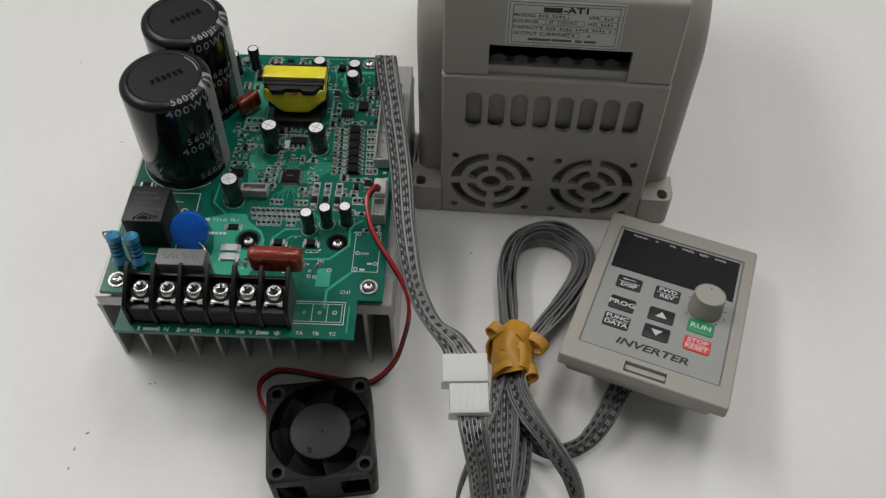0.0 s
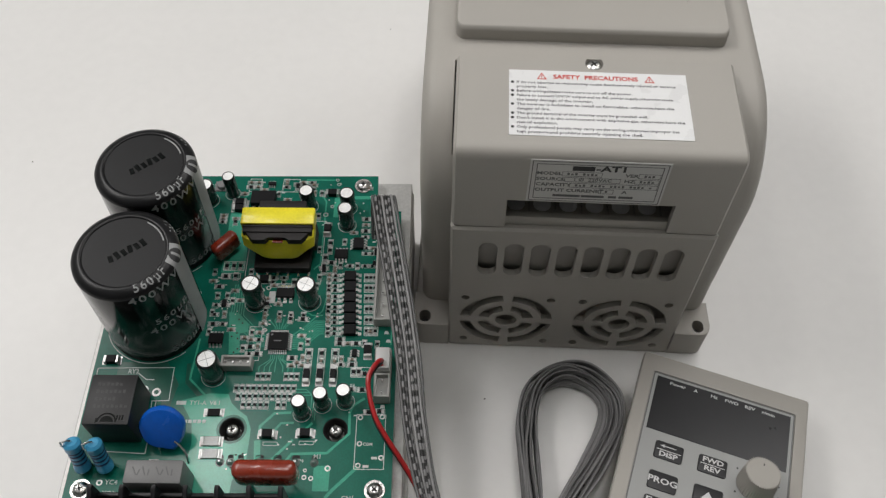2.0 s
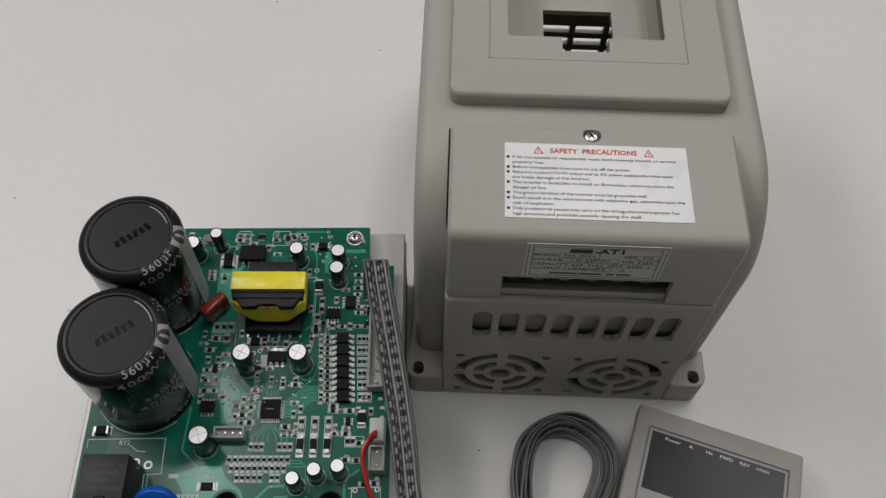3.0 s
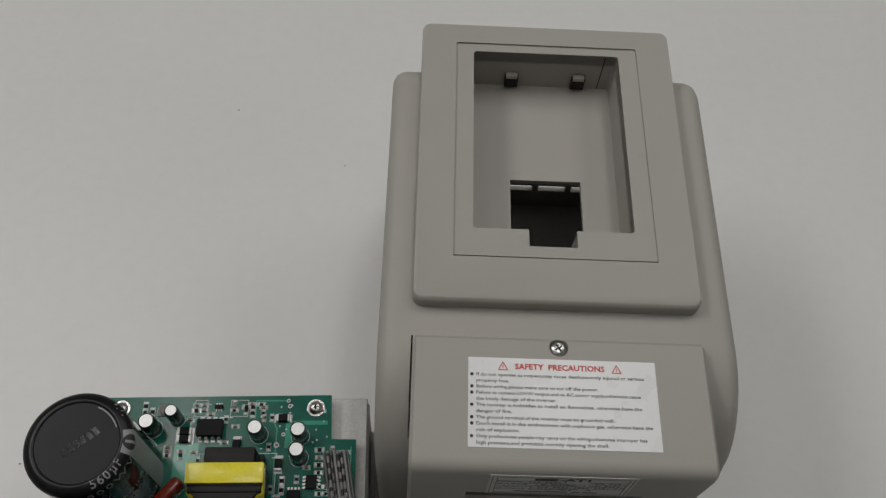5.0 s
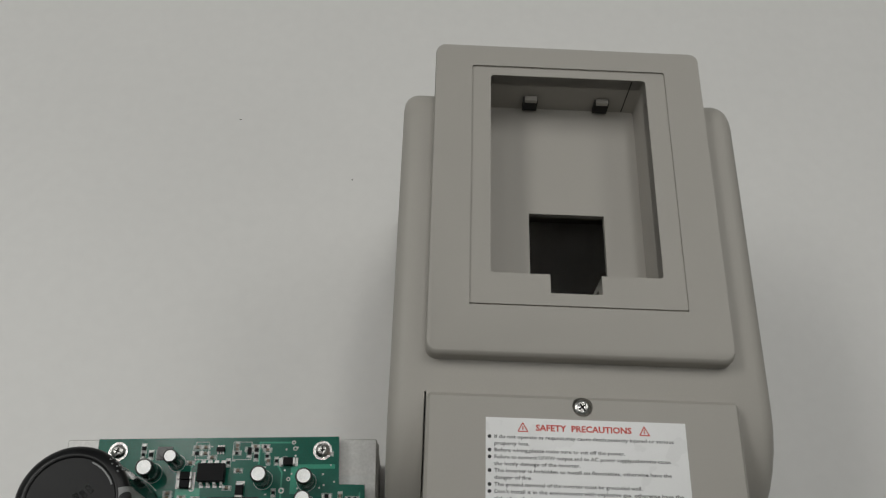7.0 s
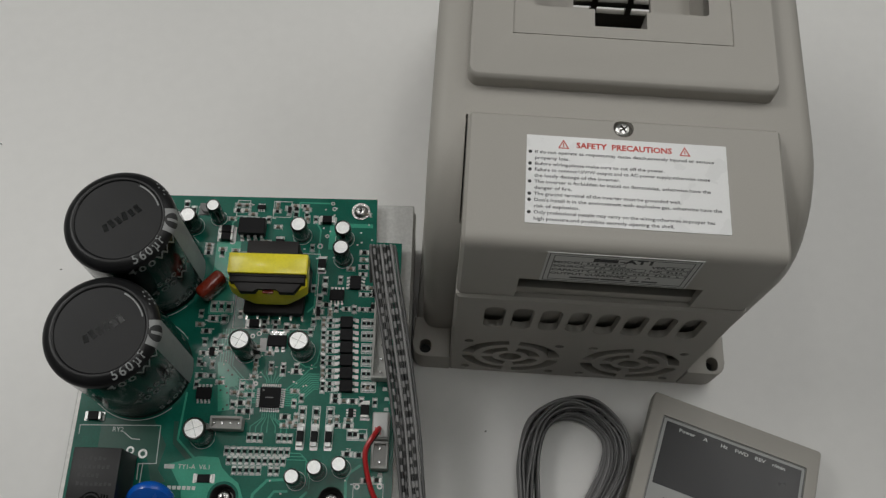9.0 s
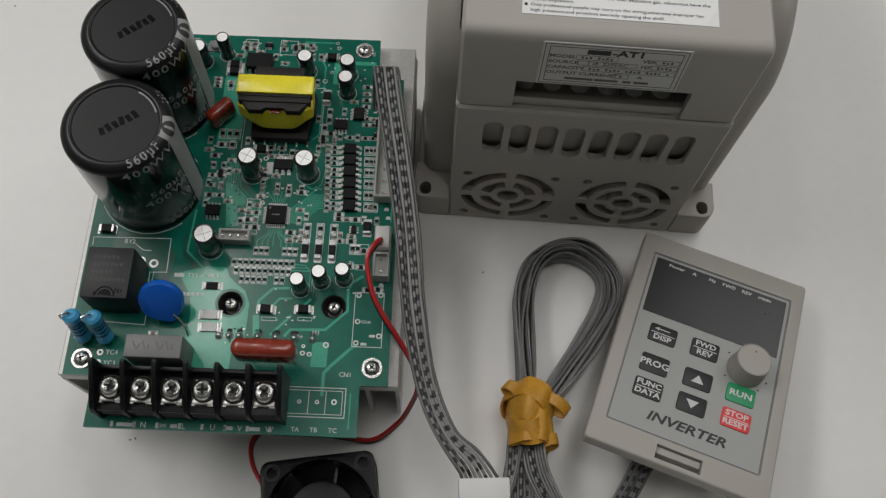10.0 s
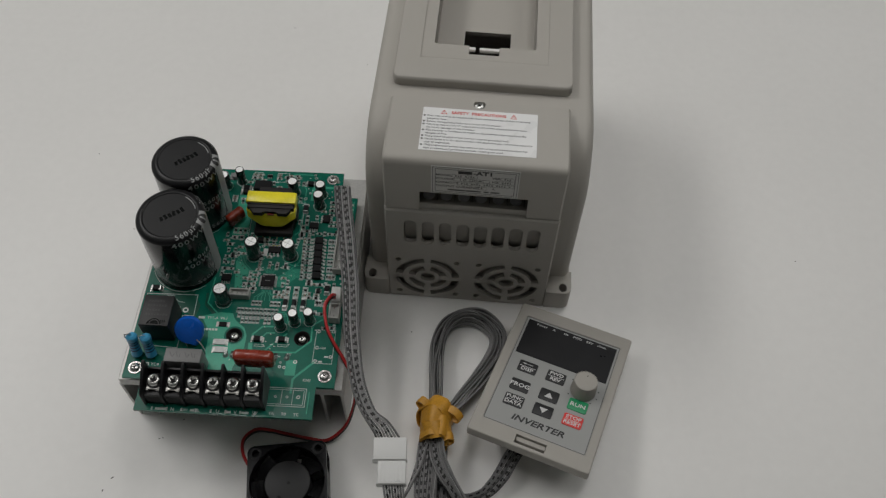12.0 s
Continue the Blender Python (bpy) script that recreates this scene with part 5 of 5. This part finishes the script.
for x0, x1, y0, y1, n, rz in ((34.0, 37.6, 60.0, 80.0, 9, 0), (48.8, 51.6, 48.6, 60.0, 8, 0), (40.0, 43.0, 124.0, 128.4, 4, 0), (54.4, 59.0, 124.6, 128.4, 5, 0), (61.5, 65.5, 122.8, 127.4, 4, 0),
                              (87.8, 92.6, 99.6, 111.0, 8, 0), (52.6, 58.0, 63.8, 68.6, 5, 90), (62.2, 66.8, 63.6, 66.6, 4, 0), (54.0, 62.0, 79.0, 83.0, 5, 90), (82.6, 91.2, 86.4, 88.8, 4, 0), (31.0, 36.0, 107.0, 111.6, 5, 0), (20.6, 29.0, 123.4, 128.0, 5, 90), (88.4, 91.0, 92.0, 97.0, 4, 0), (72.8, 77.0, 84.6, 87.0, 4, 90), (81.0, 90.0, 53.6, 57.0, 5, 0), (82.0, 86.0, 45.0, 49.0, 4, 90), (64.4, 68.2, 44.0, 50.0, 4, 0), (66.0, 72.0, 120.4, 124.0, 3, 90), (53.0, 57.0, 88.0 - 18.5, 74.0, 3, 0), (61.0, 64.6, 126.0, 129.0, 2, 0), (96.0, 98.0, 103.0, 110.5, 4, 0), (22.0, 26.6, 6.0, 11.0, 3, 90)):
    cols = max(1, int((x1 - x0) / 2.7))
    for k in range(n):
        x = x0 + (x1 - x0) * ((k % (cols + 1)) / max(1, cols))
        y = y0 + (y1 - y0) * ((k // (cols + 1)) + 0.5) / math.ceil(n / (cols + 1))
        chip(rng.choice((R0603, R0805, C0603)), x, y, rz if rng.random() < 0.75 else rz + 90)
for x, y, rz in ((46.2, 52.2, 90), (46.4, 56.4, 0), (52.4, 62.2, 0), (67.0, 53.2, 90), (67.0, 57.4, 0), (69.4, 55.0, 90), (66.4, 46.6, 0), (45.2, 84.6, 90), (64.6, 76.4, 90), (54.6, 78.6, 0), (64.8, 80.6, 0), (70.6, 78.6, 90), (71.4, 82.4, 90),
                 (31.4, 84.4, 90), (31.4, 80.4, 0), (33.0, 66.8, 90), (39.8, 71.8, 90), (40.2, 76.2, 0), (42.6, 72.0, 0), (33.0, 58.8, 90), (41.0, 59.8, 0), (79.8, 98.6, 90), (83.2, 103.0, 0), (79.0, 87.8, 90), (91.8, 59.2, 0), (94.6, 54.2, 90), (82.6, 58.8, 0), (70.4, 95.0, 90), (88.0, 124.8, 0),
                 (62.6, 118.8, 90), (68.6, 110.8, 90), (51.8, 112.6, 0), (51.6, 121.6, 90), (55.4, 118.8, 0), (42.6, 105.8, 90), (40.8, 108.8, 0), (38.0, 121.6, 0), (45.6, 123.6, 0)):
    chip(R0603 if rz else C0603, x, y, rz)
part("trim_inductor", joined(box(25.6, 31.0, 122.8, 127.4, BT, BT + 0.6), at(lathe([(0, 2.2), (1.6, 2.2), (1.9, 1.9), (1.9, 0.4)], 20), 28.4, 125.0, BT)), GREYBOX, board)


# white headers on the board
def header(x0, x1, y0, y1, h, pins, along_y, mat=NYLON_G):
    bm = carved(box(x0, x1, y0, y1, BT, BT + h, 0.25, 1), [box(x0 + 0.8, x1 - 0.8, y0 + 0.8, y1 - 0.8, BT + h * 0.55, BT + h + 3)], "header")
    hd = part("pin_header", bm, mat, board, "pale plastic wire header")
    for i in range(pins):
        f = (i + 0.5) / pins
        px, py = ((x0 + x1) / 2, y0 + (y1 - y0) * f) if along_y else (x0 + (x1 - x0) * f, (y0 + y1) / 2)
        part("pin", box(px - 0.3, px + 0.3, py - 0.3, py + 0.3, BT + 1, BT + h - 1), TIN, hd)
    return hd


header(40.2, 51.0, 43.0, 47.4, 4.6, 4, False)
header(94.6, 100.2, 31.2, 40.2, 6.2, 2, True)
fh = header(94.6, 100.2, 40.8, 49.8, 6.2, 2, True)
part("fan_plug", box(95.0, 99.8, 41.2, 49.4, BT + 3, BT + 7.6, 0.4), NYLON, fh)
part("red_mark", box(95.6, 97.6, 42.0, 44.4, BT + 7.58, BT + 7.7), KEYRED, fh)
header(93.0, 99.4, 61.5, 99.6, 5.4, 8, True)

# copper under the mask, traces, pads and print
pour = [(27.4, 31.8), (37, 34.6), (43.6, 34.4), (45.2, 31.0), (47.8, 28.6), (51.1, 26.2), (53.0, 21.6), (53.0, 16.5), (52.7, 8.5), (50.2, 6.6), (49.0, 3.2), (48.6, -3.6), (35.4, -3.6), (35.0, 4.0), (33.0, 9.4), (33.6, 16.5), (32.4, 24)]
lit = [prism([(39.3, 67.1), (43.0, 66.5), (47.1, 62.2), (47.1, 58.8), (44.3, 58.2), (45.3, 50.3), (41.4, 49.7)][::-1], BT, BT + 0.05),
       prism([(74.4, 110.4), (77.0, 110.4), (77.0, 119.4), (90.4, 119.4), (90.4, 121.0), (75.6, 121.0), (74.4, 119.8)], BT, BT + 0.04),
       prism([(33.6, 84.2), (42.4, 84.2), (42.4, 112.6), (33.6, 112.6)], BT, BT + 0.04)]
part("copper_pour", carved(prism(pour, BT, BT + 0.05), [at(prism(circle(0, 0, 5.2, 24), 40, 60), 46.5, 21.5)], "pour"), FR4L, board, "paler green copper areas")
for bm in lit:
    part("copper_pour", bm, FR4L, board)
dark = [prism([(3.0, 46.4), (20.4, 46.4), (25.6, 38.0), (24.0, 30.0), (27.0, 26.0), (22.6, 24.8), (20.0, 33.4), (3.0, 33.4)], BT, BT + 0.03),
        prism([(27.2, 46.0), (28.6, 46.0), (29.2, 39.3), (35.8, 32.6), (34.6, 31.6), (27.8, 38.4)][::-1], BT, BT + 0.03)]
for bm in dark:
    part("dark_gap", bm, FR4D, board)

tr_bm = start()


def trace(pts, w=0.35):
    global tr_bm
    tr_bm = joined(tr_bm, strip(pts, w, BT - 0.01, BT + 0.06))


for i in range(8):
    y = 57.6 - i * 0.75
    trace([(63.9, y), (65.2 + i * 0.32, y), (71.2 + i * 0.32, y + 6.0), (75.0, y + 6.0)])
for i in range(7):
    x1 = 53.0 + i * 1.9 + (0.9 if i > 3 else 0)
    trace([(56.6 + i * 0.75, 49.6), (56.6 + i * 0.75, 48.4 - abs(i - 3) * 0.2), (x1, 45.0), (x1, 42.9)])
for i in range(6):
    trace([(57.0 + i * 0.75, 60.0), (57.0 + i * 0.75, 61.0), (55.0 + i * 1.6, 63.4), (55.0 + i * 1.6, 64.4)])
for i in range(6):
    y = 57.4 - i * 0.85
    trace([(53.9, y), (52.9 - i * 0.3, y), (47.9 - i * 0.3, y + 5.0), (44.6 - i * 0.9, y + 8.4), (44.6 - i * 0.9, 79.0)])
for i in range(3):
    trace([(66.4, 36.4 - i * 1.1), (70.6 + i, 36.4 - i * 1.1), (72.8 + i * 0.8, 34.4 - i), (72.8 + i * 0.8, 27.0 - i)], 0.3)
for pts, w in (([(65.9, 10.4), (67.8, 12.9), (79.6, 13.3), (86.7, 20.2), (86.4, 28.0), (87.6, 30.6), (91.3, 33.2)], 0.9), ([(90.1, 8.5), (82.4, 0.8), (80.4, -1.6), (80.4, -9.4)], 1.1),
               ([(66.2, 27.7), (60.5, 27.4), (56.1, 22.7), (55.9, 19.1)], 0.9), ([(55.7, 17.6), (56.5, 10.3)], 2.2), ([(67.5, 24.0), (63.1, 23.8), (60.9, 20.9)], 0.8), ([(73.9, 24.0), (71.8, 21.9)], 0.8), ([(67.7, 17.9), (61.2, 10.8)], 0.9),
               ([(61.6, 56.0), (68.2, 61.5), (73.7, 67.9), (74.9, 74.2)], 0.4),([(30.2, 56), (29.2, 40), (38.6, 31.0)], 0.7), ([(99.6, 111), (99.6, 54)], 0.5), ([(62.6, 121), (62.6, 129.0), (74, 129)], 0.6),
               ([(68.8, 86), (71.2, 88.4), (71.2, 118), (69.4, 121)], 0.6), ([(66.6, 68.2), (70, 66), (74, 66)], 0.5), ([(89.8, -8), (89.8, -20)], 0.5), ([(38.4, 100), (38.4, 120), (41, 122.6)], 0.6)):
    trace(pts, w)
tagged(part("copper_track_layer", tr_bm, FR4L, board), kind="stuff")



def clear(x, y):
    return math.hypot(x - 45.6, y - 21.8) > 6 and math.hypot(x - 81.9, y - 21.6) > 6


pads = start()
rng = random.Random(5)
for x0, x1, y0, y1, n, r in ((46.5, 54, 6, 13, 9, 0.25), (66, 72, 58, 68, 10, 0.2), (84, 91, 112, 121, 5, 0.3), (55, 66, 6.5, 9.0, 7, 0.5), (34, 56, 64, 70, 10, 0.2), (60, 98, 14, 28, 12, 0.25), (72, 78, 110, 128, 6, 0.3)):
    for k in range(n):
        x, y = rng.uniform(x0, x1), rng.uniform(y0, y1)
        if clear(x, y):
            pads = joined(pads, at(lathe([(0, 0.07), (r, 0.08), (r * 1.3, 0.0)], 8), x, y, BT))
for x, y, r in ((14.0, 35.9, 1.3), (18.3, 34.9, 1.5), (5.5, 2.6, 1.0), (5.4, -0.8, 0.9), (13.2, -3.6, 0.9), (90.2, 26.1, 0.9), (97.7, 26.4, 0.9), (90.4, 16.7, 0.9), (97.9, 11.8, 0.9), (90.3, 9.1, 0.9), (72.8, 7.3, 0.6), (72.7, 4.9, 0.8), (50.4, 76.6, 0.8), (53.2, 59.9, 0.7), (74.9, 129.0, 0.7), (73.7, 115.7, 0.7), (73.2, -11.4, 0.65), (79.0, -11.4, 0.65), (84.6, -11.2, 0.9), (80.3, 8.0, 1.0), (71.4, 111.6, 1.0), (39.2, 112.4, 1.0), (52.6, 77.6, 0.9), (53.4, 59.6, 0.7), (75.6, 126.8, 0.8), (75.0, 4.6, 0.8)):
    pads = joined(pads, at(lathe([(r * 0.55, 0.0), (r * 0.6, 0.12), (r, 0.12), (r * 1.08, 0)], 14), x, y, BT))
for x, y in ((43.3, 64.0), (40.9, 61.5), (40.8, 59.2), (41.5, 57.0), (43.3, 58.4), (43.8, 56.2), (44.8, 62.5), (43.1, 50.6), (44.3, 52.0), (48.0, 8.0), (50.4, 10.2), (49.2, 12.4), (51.4, 12.8)):
    # black dot that paints the dark inside of a via
    part("via_hole", at(lathe([(0, 0.08), (0.32, 0.08), (0.36, 0.05)], 10), 0, 0, 0), HOLE_SHADE, board, "", (x, y, BT))
for x, w in ((44.2, 1.5), (47.6, 1.5), (51.0, 1.5), (57.2, 2.1), (63.3, 2.1), (69.5, 2.1), (75.7, 1.5)):
    # flat dark patch paints the shadowed opening around each pin
    pin = part("module_pin", prism(round_rect(0, 0, w * 1.3, 4.2, 0.7, 3), 0, 0.06), HOLE_SHADE, board, "soldered pin of the power module on a dark patch painted as hole shade", (x, 10.4, BT))
    part("solder_joint", at(lathe([(0, 1.5), (0.4, 1.45), (0.6, 0.8), (1.0, 0.3), (1.3, 0.06)], 14), 0, -0.5, 0), SOLDER, pin)
    part("joint_ring", at(lathe([(1.3, 0.07), (1.3, 0.1), (1.55, 0.1), (1.55, 0.07)], 16), 0, -0.5, 0), FR4D, pin)
part("copper_pour", prism(round_rect(78.4, 4.6, 5.4, 8.6, 0.4, 3), BT, BT + 0.05), FR4L, board)
part("white_marker", box(53.2, 55.6, 71.0, 76.0, BT + 0.02, BT + 0.3, 0.1, 1), CERAMIC, board)
tagged(part("solder_layer", pads, SOLDER, board), kind="stuff")

silk = start()
S0, S1 = BT + 0.02, BT + 0.09


def ink(bm):
    global silk
    silk = joined(silk, bm)


def outline_box(x0, y0, x1, y1, w=0.22):
    ink(strip([(x0, y0), (x1, y0), (x1, y1), (x0, y1), (x0, y0)], w, S0, S1))


ink(strip([(-4.0, 40.9), (-4.1, 43.9), (22.9, 44.4), (23.2, 31.8), (17.4, 31.6), (17.6, 26.4)], 0.3, S0, S1))
ink(strip([(16.2, 31.4), (16.4, 26.4)], 0.25, S0, S1))
ink(strip([(10.9, 41.9), (13.8, 39.7), (16.7, 39.6)], 0.3, S0, S1))
ink(strip([(2.4, 13.4), (18.6, 12.6), (18.8, 32)], 0.3, S0, S1))
outline_box(67.6, -16.4, 88.2, -6.6, 0.3)
outline_box(68.6, -15.4, 87.2, -7.6, 0.22)
for x in (76.2, 81.8):
    ink(strip([(x, -15.4), (x, -7.6)], 0.25, S0, S1))
outline_box(89.0, 7.8, 98.9, 27.1, 0.26)
outline_box(43.0, 79.4, 71.8, 108.4, 0.25)
outline_box(57.8, 15.8, 62.6, 17.0, 0.18)
outline_box(70.0, 16.2, 74.8, 17.4, 0.18)
for x, y in ((95.6, 11.7), (92.9, 8.8)):
    ink(box(x - 1.0, x + 1.0, y - 0.45, y + 0.45, S0, S1))
for i in range(6):
    y = 82.2 - i * 4.56
    outline_box(88.4 + i * 0.24, y - 1.7, 93.4 + i * 0.24, y + 1.9, 0.22)
for x0, y0, x1, y1 in ((34.4, 85.2, 42.2, 89.2), (34.2, 81.4, 41.2, 83.8), (68.9, 38.2, 71.5, 52.4), (73.6, 38.2, 76.2, 52.4), (78.4, 38.2, 81.0, 52.4), (53.0, 122.8, 59.6, 129.2), (39.4, 122.8, 44.0, 129.2), (47.8, 47.4, 52.4, 61.0), (85.8, 41.2, 92.4, 45.0)):
    outline_box(x0, y0, x1, y1)
for i in range(8):
    x = 13.0 + i * 7.3
    ink(box(x, x + 0.9, -21.8, -20.0, S0, S1))
for text, x, y, ht in (("RY2", 8.8, 42.7, 1.6), ("YC4", 9.4, 2.7, 1.6), ("YC3", 9.2, -1.0, 1.6), ("CN1", 87.6, -2.0, 1.5), ("TA", 72.6, -20.6, 1.5), ("TB", 78.6, -20.6, 1.5), ("TC", 84.8, -20.6, 1.5), ("M1", 76.6, 12.0, 1.5),
                       ("N", 23.6, -21.0, 1.8), ("L", 36.6, -21.0, 1.8), ("U", 46.0, -21.0, 1.8), ("V", 54.8, -21.0, 1.8), ("W", 64.4, -21.0, 1.8), ("P+", 71.2, 10.4, 1.5), ("Z4", 86.6, 37.9, 1.1), ("TY1-A  V6.1", 36.0, 31.0, 1.5), ("220V", 29.6, -21.0, 1.1), ("COM", 93.2, 16.5, 1.0)):
    ink(at(lettering(text, ht, depth=0.03, bold=0.02), x, y, S0 + 0.03))
ink(box(26.0, 29.4, 30.3, 31.7, S0, S1))
for x0, x1 in ((15.0, 21.0), (49.4, 52.6), (57.8, 61.4), (32.4, 34.6)):
    ink(box(x0, x1, -21.6, -20.4, S0, S1))
for k in range(6):
    ink(box(28.0 + k * 1.6, 29.2 + k * 1.6, 23.6, 24.8, S0, S1))
for x, y in ((98.6, 55.6), (98.6, 52.0), (97.8, 59.0), (97.6, 30.2)):
    ink(at(prism([(-0.9, -0.6), (0.9, -0.6), (0.6, 0.6), (-0.6, 0.6)], 0.02, 0.09), x, y, BT))
rng = random.Random(12)
for x0, x1, y0, y1, n in ((32, 42, 60, 82, 10), (52, 72, 60, 68, 9), (60, 92, 86, 112, 16), (36, 66, 109, 130, 12), (52, 92, 12, 28, 10)):
    for k in range(n):
        x, y, w = rng.uniform(x0, x1), rng.uniform(y0, y1), rng.uniform(0.8, 1.9)
        if clear(x, y):
            ink(box(x, x + w * 0.7, y, y + 0.45, S0, S1))
tagged(part("silkscreen", silk, SILK, board, "white printed legends and outlines"), kind="stuff")
